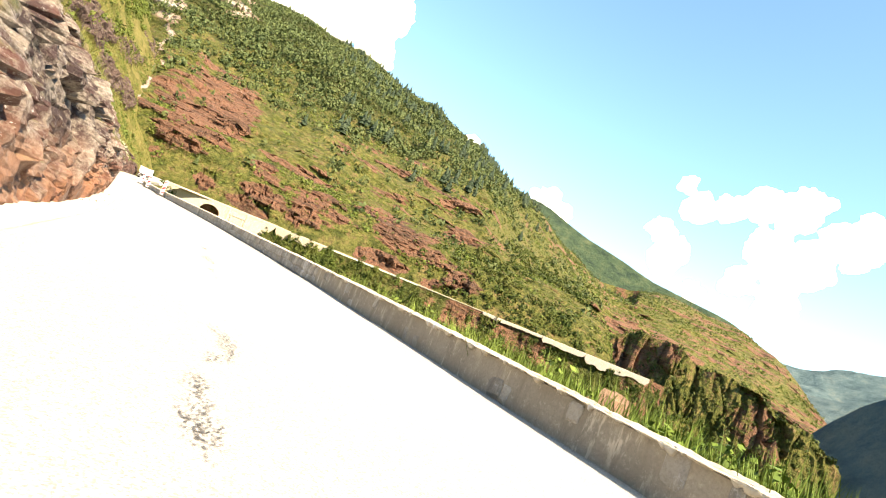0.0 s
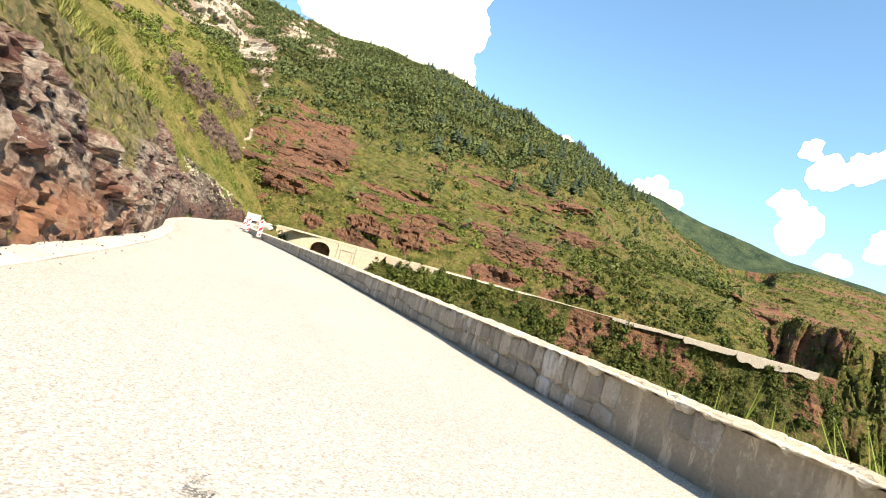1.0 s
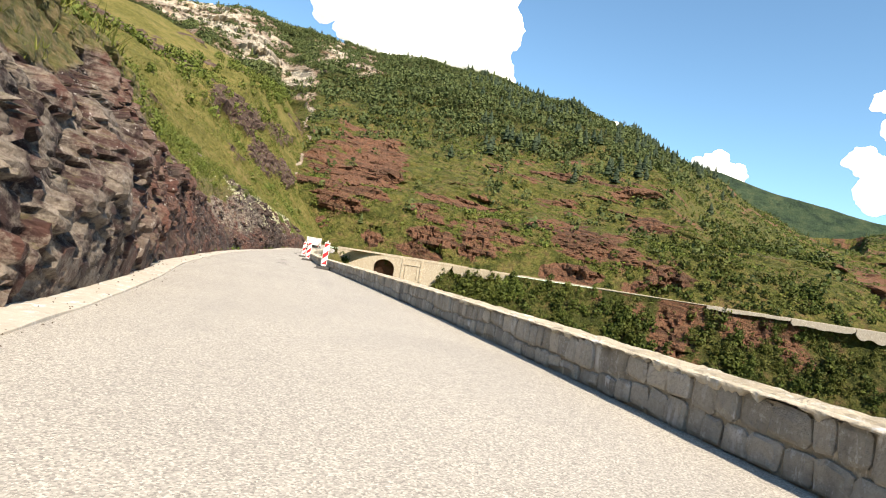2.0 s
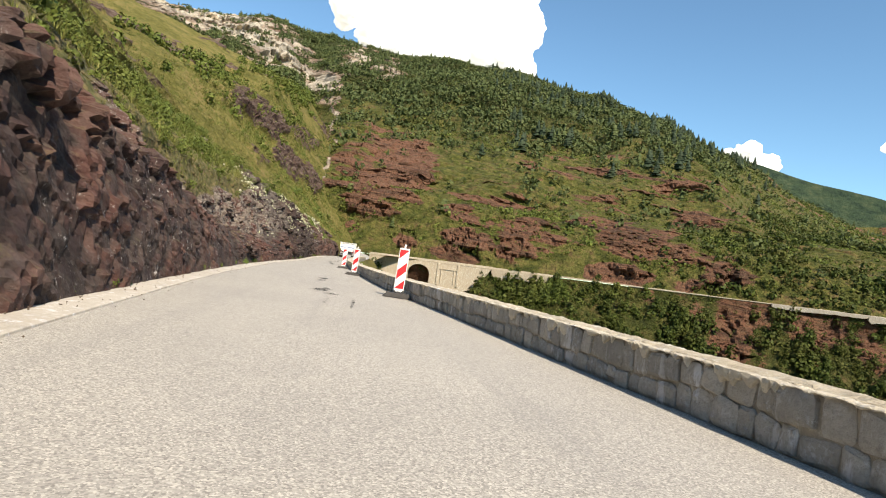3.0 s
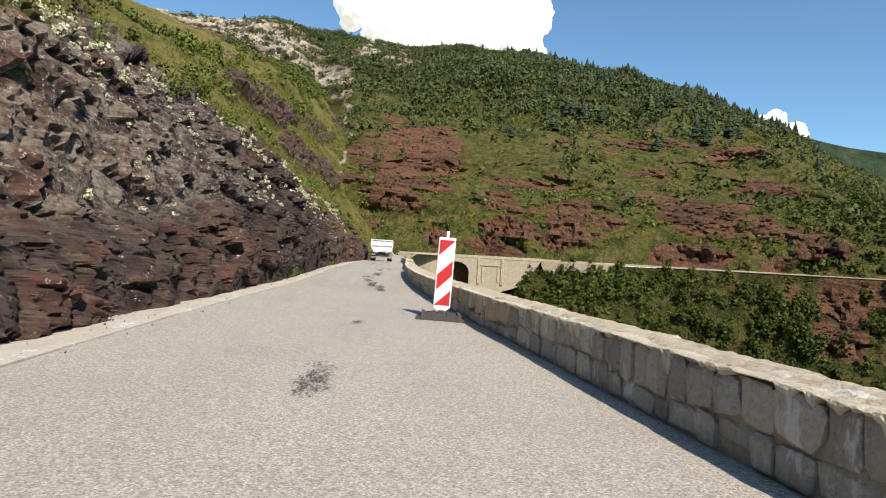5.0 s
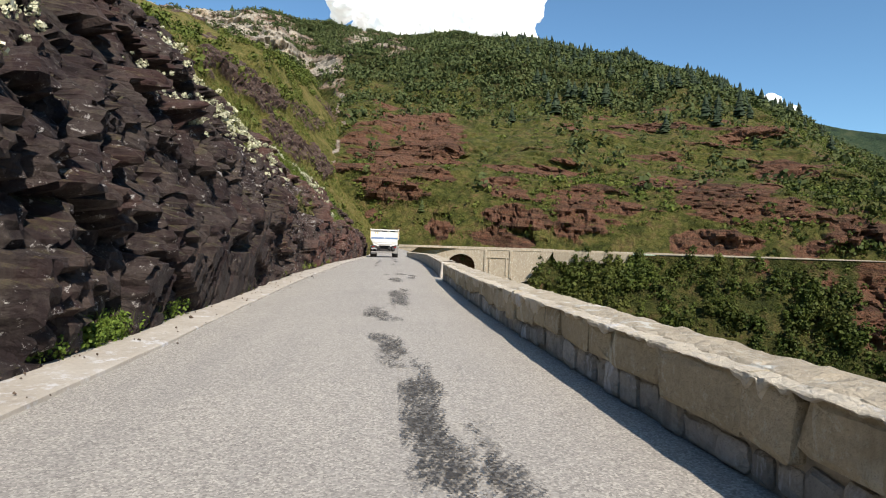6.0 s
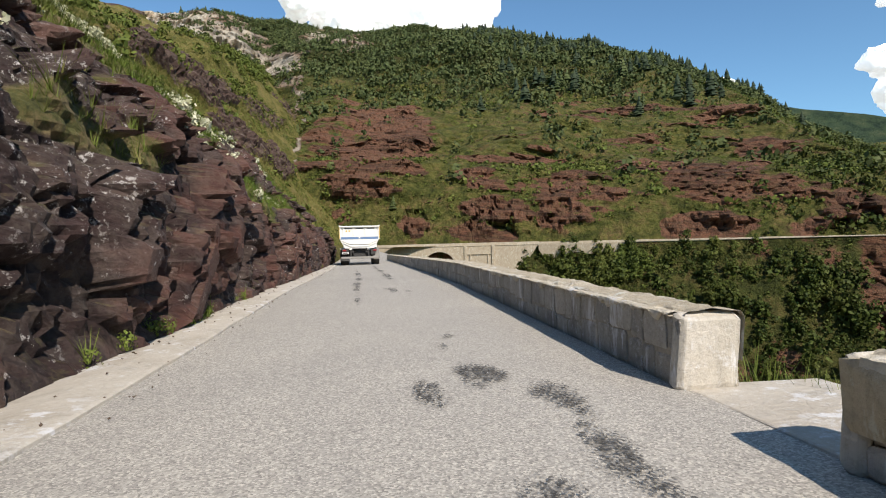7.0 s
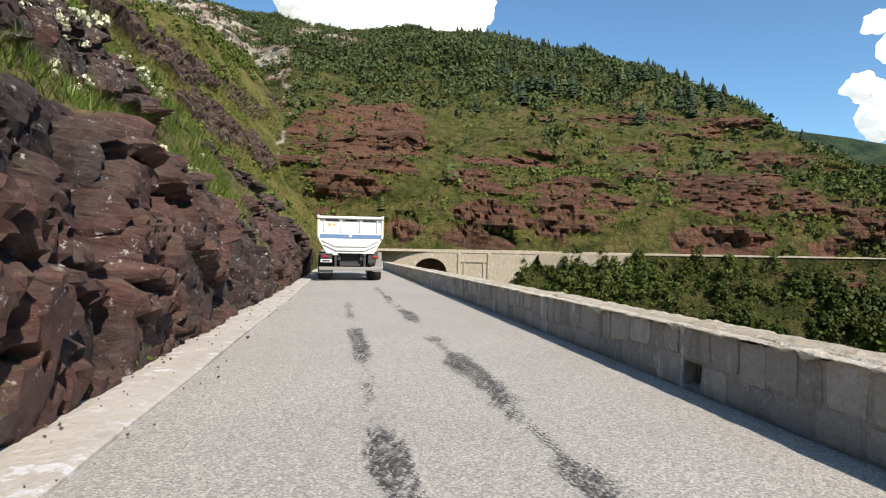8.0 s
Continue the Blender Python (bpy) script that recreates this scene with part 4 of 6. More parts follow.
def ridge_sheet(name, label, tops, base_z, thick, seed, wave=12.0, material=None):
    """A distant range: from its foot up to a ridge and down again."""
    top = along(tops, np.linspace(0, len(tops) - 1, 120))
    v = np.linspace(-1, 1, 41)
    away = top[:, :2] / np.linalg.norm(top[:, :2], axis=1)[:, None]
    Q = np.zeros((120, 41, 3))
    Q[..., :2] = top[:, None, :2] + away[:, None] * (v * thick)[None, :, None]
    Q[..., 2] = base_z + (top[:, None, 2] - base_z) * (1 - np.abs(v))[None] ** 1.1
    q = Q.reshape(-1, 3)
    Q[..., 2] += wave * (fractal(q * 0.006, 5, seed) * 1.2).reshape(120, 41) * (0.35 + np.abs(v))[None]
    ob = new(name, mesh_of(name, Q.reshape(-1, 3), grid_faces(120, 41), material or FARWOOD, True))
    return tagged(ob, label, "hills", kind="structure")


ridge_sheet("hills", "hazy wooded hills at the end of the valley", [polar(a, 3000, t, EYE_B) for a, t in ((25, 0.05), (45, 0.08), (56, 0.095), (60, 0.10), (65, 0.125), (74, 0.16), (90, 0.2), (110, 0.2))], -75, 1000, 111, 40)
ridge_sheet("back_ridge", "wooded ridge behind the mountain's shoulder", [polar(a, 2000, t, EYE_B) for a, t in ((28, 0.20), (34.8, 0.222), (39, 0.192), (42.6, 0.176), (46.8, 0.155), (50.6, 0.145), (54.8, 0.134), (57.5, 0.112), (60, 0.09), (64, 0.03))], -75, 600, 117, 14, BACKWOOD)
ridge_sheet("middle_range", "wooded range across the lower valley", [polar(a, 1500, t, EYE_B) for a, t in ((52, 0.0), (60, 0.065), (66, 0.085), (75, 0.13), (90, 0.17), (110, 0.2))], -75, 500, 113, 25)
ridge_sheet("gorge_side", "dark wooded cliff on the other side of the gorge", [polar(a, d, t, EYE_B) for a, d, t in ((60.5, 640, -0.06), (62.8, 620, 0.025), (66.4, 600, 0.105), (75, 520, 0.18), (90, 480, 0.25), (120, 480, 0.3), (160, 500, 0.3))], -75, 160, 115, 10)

# valley floor out to the horizon
g = np.linspace(-4800, 4800, 81)
gx, gyy = np.meshgrid(g, g, indexing="ij")
q = np.stack([gx, gyy, 0 * gx], -1).reshape(-1, 3)
q[:, 2] = -76 + 6 * fractal(q * 0.004, 3, 121)
tagged(new("ground", mesh_of("ground", q, grid_faces(81, 81)[:, ::-1], MOUNTAIN, True, {"veg": 0.9 + 0 * gx.ravel(), "pale": 0 * gx.ravel()})),
       "wooded valley floor", "ground", kind="structure")


# ---------------------------------------------------------------- clouds
def make_cloud_white():
    """Sunlit vapour, white all through; its own faint glow stands for scattered light."""
    n = Nodes("glowing_cloud_white", 1.0, 0.0)
    n.shader.inputs["Emission Color"].default_value = (0.95, 0.97, 1.0, 1)
    n.shader.inputs["Emission Strength"].default_value = 0.40
    return n.done((0.97, 0.97, 0.98))


CLOUD = make_cloud_white()
BILLOW = bpy.data.textures.new("billow", "CLOUDS")
BILLOW.noise_scale, BILLOW.noise_depth = 220.0, 6
WISP = bpy.data.textures.new("wisp", "CLOUDS")
WISP.noise_scale, WISP.noise_depth = 48.0, 4


def cloud(label, puffs, seed, cell=15.0):
    """A cumulus of many lobes grown together: (azimuth, tangent of height, radius in metres) at 4 km."""
    rng = np.random.default_rng(seed)
    bm = bmesh.new()
    bmesh.ops.create_icosphere(bm, subdivisions=2, radius=1)
    sv = np.array([v.co[:] for v in bm.verts])
    sf = np.array([[v.index for v in f.verts] for f in bm.faces])
    bm.free()
    V, F, count = [], [], 0
    for az, tan, r in puffs:
        c = np.array(polar(az, 4000 + rng.uniform(-150, 150), tan, EYE_A))
        for i in range(9):
            o = rng.normal(size=3)
            o *= (0.0 if i == 0 else rng.uniform(0.6, 1.0)) / np.linalg.norm(o)
            V.append(sv * r * (0.8 if i == 0 else rng.uniform(0.25, 0.45)) + c + o * r * 0.8)
            F.append(sf + count)
            count += len(sv)
    ob = new("cloud", mesh_of("cloud", np.concatenate(V), np.concatenate(F), CLOUD, True))
    grown = ob.modifiers.new("grown", "REMESH")
    grown.mode, grown.voxel_size, grown.use_smooth_shade = "VOXEL", cell, True
    puffy = ob.modifiers.new("puffy", "DISPLACE")
    puffy.texture, puffy.texture_coords, puffy.strength, puffy.mid_level = BILLOW, "GLOBAL", 7.5 * cell, 0.5
    fringe = ob.modifiers.new("fringe", "DISPLACE")
    fringe.texture, fringe.texture_coords, fringe.strength, fringe.mid_level = WISP, "GLOBAL", 52.0, 0.5
    return tagged(ob, label, "cloud", kind="stuff")


rng = np.random.default_rng(4)
cloud("towering white cumulus cloud over the ridge", [(rng.uniform(-2.5, 13.5), rng.uniform(0.33, 0.80), rng.uniform(200, 300)) for _ in range(34)]
      + [(14.6, 0.36, 190), (15.2, 0.43, 170), (14.0, 0.50, 210), (12.5, 0.58, 240), (12.5, 0.68, 260), (-2.5, 0.42, 160), (4.1, 0.37, 210), (2.4, 0.37, 190), (6.2, 0.37, 200), (-1.5, 0.55, 220), (2.0, 0.85, 280), (8.0, 0.88, 280)], 5)
cloud("small white cumulus cloud above the ridge", [(26.4, 0.255, 80), (28.2, 0.24, 85), (27.2, 0.27, 70)], 6, 12.0)
cloud("small white cumulus cloud above the ridge", [(36.0, 0.225, 95), (38.2, 0.215, 95), (36.8, 0.24, 80)], 7, 12.0)
cloud("white cumulus cloud low over the valley", [(53.0, 0.31, 110), (55.5, 0.33, 150), (58.5, 0.34, 170), (57.0, 0.26, 170), (60.0, 0.25, 190), (55.5, 0.20, 130), (52.0, 0.165, 90), (59, 0.18, 170), (63, 0.3, 200), (50, 0.30, 120), (48.6, 0.33, 80), (49.5, 0.22, 110), (47.4, 0.250, 70), (48.3, 0.235, 85), (47.8, 0.205, 60), (48.8, 0.19, 90)], 8, 16.0)


# ---------------------------------------------------------------- plants, as stuff
def scatter(P, weight, count, seed):
    """Random places on a grid of places, by the weight of each cell."""
    rng = np.random.default_rng(seed)
    a, b, c = P[:-1, :-1], P[1:, :-1], P[:-1, 1:]
    area = np.linalg.norm(np.cross(b - a, c - a), axis=-1)
    w = (weight[:-1, :-1] * area).ravel()
    pick = rng.choice(w.size, size=count, p=w / w.sum())
    i, j = np.unravel_index(pick, area.shape)
    f, g = rng.random((2, count, 1))
    return (P[i, j] * (1 - f) + P[i + 1, j] * f) * (1 - g) + (P[i, j + 1] * (1 - f) + P[i + 1, j + 1] * f) * g, rng


def leaf_cloud(centres, radii, per, size, rng, squash=0.8):
    """Crowns of small four-cornered leaf sprays, denser outside, with an uneven outline."""
    n = len(centres)
    d = rng.normal(size=(n, per, 3))
    d /= np.linalg.norm(d, axis=-1, keepdims=True)
    lump = 0.75 + 0.5 * rng.random((n, 1, 1)) * (d[..., :1] * rng.normal(size=(n, 1, 1)) + d[..., 2:] * rng.normal(size=(n, 1, 1)))
    r = radii[:, None, None] * (0.45 + 0.55 * rng.random((n, per, 1)) ** 0.5) * np.clip(lump, 0.5, 1.3)
    c = centres[:, None] + d * r * (1, 1, squash)
    up = d + 0.45 * rng.normal(size=(n, per, 3))
    up /= np.linalg.norm(up, axis=-1, keepdims=True)
    a = np.cross(up, rng.normal(size=(n, per, 3)))
    a /= np.linalg.norm(a, axis=-1, keepdims=True) + 1e-6
    b = np.cross(up, a)
    h = radii[:, None, None] * size * rng.uniform(0.6, 1.3, (n, per, 1))
    quad = np.stack([c - a * h, c - b * h * 0.8, c + a * h, c + b * h * 0.8], 2)
    V = quad.reshape(-1, 3)
    return V, np.arange(len(V)).reshape(-1, 4)


def lobed(places, tall, lobes, rng):
    """Centres and radii of the lobes that make up each broadleaf crown, piled from near the ground to the top."""
    n = len(places)
    f = rng.random((n, lobes)) ** 0.8
    r = tall[:, None] * (0.30 - 0.16 * f) * rng.uniform(0.7, 1.25, (n, lobes))
    ang = rng.random((n, lobes)) * 6.2832
    out = tall[:, None] * 0.30 * (1 - 0.75 * f) * rng.random((n, lobes)) ** 0.5
    c = places[:, None] + np.stack([out * np.cos(ang), out * np.sin(ang), tall[:, None] * (0.12 + 0.80 * f)], -1)
    return c.reshape(-1, 3), r.ravel()


def conifers(places, heights, rng, tiers=5, sides=6):
    """Tapered firs: ragged drooping tiers of boughs."""
    V, F = [], []
    n = len(places)
    base = 0
    for t in range(tiers):
        f = t / tiers
        zc = heights * (0.12 + 0.80 * f)
        rad = heights * 0.25 * (1 - f) ** 0.7 + 0.25
        ang = rng.random((n, 1)) * 6.28 + np.arange(sides)[None] * (6.2832 / sides)
        rr = rad[:, None] * rng.uniform(0.55, 1.3, (n, sides))
        tip = places + np.stack([0 * zc, 0 * zc, zc + heights * 0.24], -1)
        ring = np.stack([places[:, None, 0] + rr * np.cos(ang), places[:, None, 1] + rr * np.sin(ang), (places[:, 2] + zc)[:, None] - 0.12 * rr + 0 * ang], -1)
        V.append(np.concatenate([tip[:, None], ring], 1).reshape(-1, 3))
        k = np.arange(sides)
        tri = np.stack([0 * k, 1 + k, 1 + (k + 1) % sides], 1)
        F.append((tri[None] + (np.arange(n) * (sides + 1))[:, None, None]).reshape(-1, 3) + base)
        base += n * (sides + 1)
    return np.concatenate(V), np.concatenate(F)


def blades(places, tall, per, rng, lean=0.35, wide=0.05):
    """Tufts of tapering blades."""
    n = len(places)
    ang = rng.random((n, per)) * 6.28
    out = np.stack([np.cos(ang), np.sin(ang), 0 * ang], -1)
    h = (tall[:, None] * rng.uniform(0.5, 1.2, (n, per)))[..., None]
    root = places[:, None] + out * h * 0.15 * rng.random((n, per, 1))
    across = np.stack([-out[..., 1], out[..., 0], 0 * ang], -1) * h * wide
    tip = root + out * h * lean * rng.uniform(0.3, 1.6, (n, per, 1)) + np.array([0, 0, 1]) * h
    V = np.stack([root - across, root + across, tip], 2).reshape(-1, 3)
    return V, np.arange(len(V)).reshape(-1, 3)


def stuff(name, label, category, VF, material):
    return tagged(new(name, mesh_of(name, *VF, material)), label, category, kind="stuff")


# far mountain: scrub low down, firs higher up
seen = smoothstep(0.8, 1.2, UU) * smoothstep(12.5, 10.5, UU) * (VV < 1.01)
w = seen * np.clip(MOUNT_VEG, 0.05, 1) * smoothstep(0.004, 0.010, VV) * smoothstep(0.45, 0.25, MOUNT_TAN) * (1 + 2.0 * smoothstep(0.12, 0.03, VV))
w = w * (0.25 + smoothstep(-0.2, 0.4, fractal(MOUNT_P.reshape(-1, 3) * 0.03, 3, 131)).reshape(UU.shape))
at, rng = scatter(MOUNT_P, w * (0.35 + 0.65 * smoothstep(2.2, 2.9, UU)), 17000, 132)
rad = rng.uniform(0.45, 1.5, len(at)) * (1 + 0.7 * (rng.random(len(at)) > 0.88))
stuff("scrub", "green scrub scattered over the red mountainside", "bushes", leaf_cloud(at + [0, 0, 0.3], rad * 1.15, 15, 0.30, rng), SHRUB)
w = seen * (1 - 0.93 * white) * np.clip(MOUNT_VEG, 0.10, 1) * (0.06 * smoothstep(0.05, 0.15, MOUNT_TAN) + smoothstep(0.21, 0.33, MOUNT_TAN + 0.03 * rag[..., 1]) * (1 - 0.85 * MOUNT_SPUR)) * (1 + 0.8 * smoothstep(0.9, 1.0, VV))
w = w * (0.35 + smoothstep(-0.25, 0.3, fractal(MOUNT_P.reshape(-1, 3) * 0.02, 3, 133)).reshape(UU.shape))
at, rng = scatter(MOUNT_P, w, 9000, 135)
stuff("broadleaf_wood", "dark green broadleaf trees among the firs", "forest", leaf_cloud(at + [0, 0, 2.2], rng.uniform(2.2, 5.2, len(at)), 24, 0.26, rng, 1.1), PINE)
at, rng = scatter(MOUNT_P, w * (1 + 2.5 * smoothstep(0.93, 1.0, VV)), 2200, 134)
stuff("fir_wood", "dark green firs on the upper slopes and the ridge", "forest", conifers(at - [0, 0, 0.5], rng.uniform(3.5, 7.5, len(at)) * (1 + 0.7 * (rng.random(len(at)) > 0.88)), rng, 5), PINE)

w = seen * (1 - white) * smoothstep(0.20, 0.24, MOUNT_TAN) * smoothstep(12, 17, az) * smoothstep(44, 38, az) * (0.25 + smoothstep(0.88, 0.99, VV) * 2.0) * (VV < 1.0) * smoothstep(-0.1, 0.4, rag[..., 1])
at, rng = scatter(MOUNT_P, w, 260, 159)
stuff("tall_firs", "tall dark firs standing out of the wood and along the ridge", "forest", conifers(at - [0, 0, 0.5], rng.uniform(8.0, 15.0, len(at)), rng, 8, 8), FIR)

# ravine side: scrub, and trees standing in groups with dark gaps between them
clump = fractal(LOW_P.reshape(-1, 3) * (0.05, 0.05, 0.06), 3, 140).reshape(LOW_VEG.shape)
w = np.clip(LOW_VEG, 0.05, 1) * (0.15 + smoothstep(-0.2, 0.3, clump)) * smoothstep(0.2, 0.6, k)[None] * smoothstep(7.5, 6, k)[None]
at, rng = scatter(LOW_P, w, 5200, 136)
stuff("ravine_scrub", "thick green bushes on the ravine side", "bushes", leaf_cloud(at + [0, 0, 0.3], 0.5 + 1.3 * rng.random(len(at)) ** 1.6, 20, 0.26, rng, 1.0), DARKLEAF)
w = np.clip(LOW_VEG, 0.05, 1) * (0.35 + smoothstep(-0.05, 0.25, clump)) * smoothstep(0.9, 1.6, k)[None] * smoothstep(7.0, 5, k)[None]
at, rng = scatter(LOW_P, w, 680, 153)
stuff("ravine_trees", "dark green broadleaf trees on the ravine side", "forest", leaf_cloud(*lobed(at - [0, 0, 0.6], rng.uniform(3.5, 9.0, len(at)), 9, rng), 24, 0.25, rng, 0.85), DARKLEAF)
near_road = 0.25 * smoothstep(20, 34, s_) * smoothstep(165, 110, s_) + 2.2 * np.exp(-(((s_ - 57) / 15) ** 2)) + 0.9 * np.exp(-(((s_ - 84) / 6) ** 2))
w = np.clip(LOW_VEG, 0.2, 1) * smoothstep(0.5, 1.0, k)[None] * smoothstep(5.0, 2.5, k)[None] * near_road[:, None] * (0.1 + smoothstep(-0.1, 0.3, clump))
at, rng = scatter(LOW_P, w, 110, 137)
stuff("roadside_trees", "bright green small trees under the far road", "forest", leaf_cloud(*lobed(at - [0, 0, 0.5], rng.uniform(2.5, 6.0, len(at)), 12, rng), 46, 0.19, rng, 0.85), BUSH)
at, rng = scatter(LOW_P, np.clip(LOW_VEG, 0.2, 1) * smoothstep(0.3, 0.8, k)[None] * smoothstep(4.5, 2, k)[None] * (0.4 + near_road[:, None]), 420, 154)
stuff("roadside_scrub", "bright green bushes under the far road", "bushes", leaf_cloud(at + [0, 0, 0.3], rng.uniform(0.5, 1.4, len(at)), 40, 0.2, rng, 1.0), BUSH)

w = smoothstep(40, 50, az) * smoothstep(-0.2, 0.3, rag[..., 0]) * (VV < 0.9) * (MOUNT_TAN < 0.19) * (MOUNT_TAN > 0.005) * smoothstep(9.0, 8.2, UU) * (0.2 + np.clip(MOUNT_VEG, 0, 1))
at, rng = scatter(MOUNT_P, w, 600, 161)
stuff("dark_wood", "dense dark green trees above the far road", "forest", leaf_cloud(at + [0, 0, 1.2], rng.uniform(1.2, 3.2, len(at)), 36, 0.24, rng, 1.15), DARKLEAF)

# hillside: grass, bushes and small trees
HY = np.repeat(hy[:, None], len(hq), 1)
HQ = np.repeat(hq[None], len(hy), 0)
w = HILL_VEG * smoothstep(4, 9, HQ) * (0.08 + smoothstep(0.0, 0.5, fractal(HILL_P.reshape(-1, 3) * (0.07, 0.05, 0.07), 4, 138)).reshape(HY.shape)) * (HY > 0) * (HQ < 96) * (0.25 + 0.75 * smoothstep(130, 220, HY) + 0.5 * smoothstep(90, 60, HY))
at, rng = scatter(HILL_P, w, 1300, 139)
rad = rng.uniform(0.2, 0.6, len(at)) * (1 + 1.6 * smoothstep(120, 240, at[:, 1])) * (1 + 0.9 * (rng.random(len(at)) > 0.88))
stuff("hillside_bushes", "low yellow-green bushes on the grassy hillside", "bushes", leaf_cloud(at + [0, 0, 0.15], rad, 44, 0.18, rng), BUSH)
at, rng = scatter(HILL_P, w * smoothstep(45, 66, HQ) * smoothstep(150, 220, HY), 300, 148)
stuff("hillside_trees", "small dark green trees high on the hillside", "forest", leaf_cloud(at + [0, 0, 1.5], rng.uniform(1.2, 2.8, len(at)), 70, 0.20, rng, 1.2), SHRUB)
w = HILL_VEG * smoothstep(4, 7, HQ) * smoothstep(95, 60, HQ) * (HY > -5) * (HY < 330)
at, rng = scatter(HILL_P, w * (1 + 1.5 * smoothstep(170, 130, HY)), 40000, 141)
stuff("hillside_grass", "long dry and green grass on the hillside", "grass", blades(at, rng.uniform(0.18, 0.50, len(at)) * (1 + 1.2 * smoothstep(110, 260, at[:, 1])), 6, rng, 0.7, 0.065), GRASS)
RY, RQ = np.repeat(ry[:, None], len(rq), 1), np.repeat(rq[None], len(ry), 0)
w = ROCK_VEG**1.5 * (RY > -2) * smoothstep(1.2, 3.0, RQ)
at, rng = scatter(ROCK_P, w * (1 + 2.0 * smoothstep(112, 118, RY) * smoothstep(140, 128, RY)), 26000, 142)
stuff("ledge_grass", "tufts of dry and green grass on the rock ledges", "grass", blades(at, rng.uniform(0.06, 0.22, len(at)), 7, rng, 0.7, 0.04), GRASS)
at, rng = scatter(ROCK_P, ROCK_VEG**2 * (RY > 98) * (RY < 136) * smoothstep(1.4, 2.4, RQ) * smoothstep(7, 5.5, RQ), 4200, 162)
stuff("ledge_tufts", "fresh green grass tufts hanging over the rock", "grass", blades(at, rng.uniform(0.14, 0.34, len(at)), 9, rng, 0.8, 0.022), WEED)
at, rng = scatter(ROCK_P, ROCK_VEG * (RY > 22) * (RY < 112) * smoothstep(5.0, 6.5, RQ) * smoothstep(14, 13, RQ), 9000, 163)
stuff("bank_grass", "long dry grass on the bank above the rock", "grass", blades(at, rng.uniform(0.2, 0.55, len(at)), 7, rng, 0.8, 0.035), GRASS)
w = (ROCK_VEG * 0.6 + 0.05) * (RY > 10) * smoothstep(3.0, 6.0, RQ)
at, rng = scatter(ROCK_P, w * (1 + 2.0 * smoothstep(30, 40, RY) * smoothstep(88, 80, RY)), 620, 143)
stuff("ledge_bushes", "small green bushes growing from the rock", "bushes", leaf_cloud(at + [0.05, 0, 0.05], rng.uniform(0.12, 0.42, len(at)), 90, 0.13, rng), BUSH)
at, rng = scatter(ROCK_P, (RY > 47) * (RY < 96) * (RQ > 5.4) * (RQ < 11.5) * (0.45 + smoothstep(72, 62, RY)), 150, 157)
stuff("slope_shrubs", "leafy green shrubs on the bank above the rock slab", "bushes", leaf_cloud(at + [0.05, 0, 0.25], rng.uniform(0.25, 0.8, len(at)), 220, 0.085, rng, 1.1), BUSH)
# cream blossom clumps on the rock near the end of the stretch
band = smoothstep(0.12, 0.34, fractal(ROCK_P.reshape(-1, 3) * (0.8, 0.7, 0.8), 3, 144)).reshape(RY.shape)
w = (0.3 + ROCK_VEG) * band * smoothstep(80, 90, RY) * smoothstep(134, 124, RY) * (smoothstep(2.0, 3.0, RQ) * smoothstep(9, 5.5, RQ) + 2.0 * np.exp(-(((RQ - 5.6) / 0.8) ** 2)) + 3.5 * smoothstep(99, 103, RY) * smoothstep(116, 110, RY) * smoothstep(2.2, 3.0, RQ) * smoothstep(6.5, 5.0, RQ))
at, rng = scatter(ROCK_P, w, 2300, 145)
stuff("blossom", "cream-white flower clumps on the rock ledges", "flowers", leaf_cloud(at + [0.09, 0, 0.08], rng.uniform(0.03, 0.11, len(at)) * (1 + 0.8 * (rng.random(len(at)) > 0.85)), 34, 0.26, rng), FLOWER)
# weeds along the gutter
wy = np.concatenate([rng.normal(94.5, 0.9, 90), rng.normal(99.8, 0.5, 80), rng.normal(111.5, 0.4, 25), rng.uniform(20, 145, 90)])
wx = edge_x(wy) - 0.52 - np.abs(rng.normal(0, 0.10, len(wy)))
at = np.stack([wx, wy, road_z(wy) + 0.03], 1)
stuff("gutter_weeds", "bright green weeds at the foot of the rock", "weeds", leaf_cloud(at + [0, 0, 0.08], rng.uniform(0.05, 0.17, len(at)), 70, 0.13, rng, 1.3), WEED)
stuff("gutter_grass", "thin green grass at the foot of the rock", "weeds", blades(at[::2], rng.uniform(0.10, 0.30, len(at[::2])), 12, rng, 0.5, 0.03), WEED)
# grass on the drop behind the gap in the parapet
at, rng = scatter(DROP_P, (np.abs(np.repeat(dy[:, None], len(fr), 1) - 106.4) < 2.6) * (np.repeat(fr[None], len(dy), 0) < 4.5) * (np.repeat(fr[None], len(dy), 0) > 0.9) * 1.0, 700, 158)
stuff("gap_grass", "tall green grass behind the gap in the parapet", "grass", blades(at, rng.uniform(0.25, 0.5, len(at)), 12, rng, 0.5, 0.02), WEED)
# verge outside the parapet at the start
at, rng = scatter(DROP_P, (np.repeat(dy[:, None], len(fr), 1) < 18) * (np.repeat(dy[:, None], len(fr), 1) > -3) * (np.repeat(fr[None], len(dy), 0) < 4) * 1.0, 5200, 147)
stuff("verge_grass", "tall green grass outside the parapet", "grass", blades(at, rng.uniform(0.4, 0.95, len(at)), 10, rng, 0.45, 0.020), WEED)
at, rng = scatter(DROP_P, (np.repeat(dy[:, None], len(fr), 1) > -4) * (np.repeat(dy[:, None], len(fr), 1) < 112) * (np.repeat(fr[None], len(dy), 0) < 5) * (1.0 + 5.0 * (np.repeat(dy[:, None], len(fr), 1) < 24)), 420, 149)
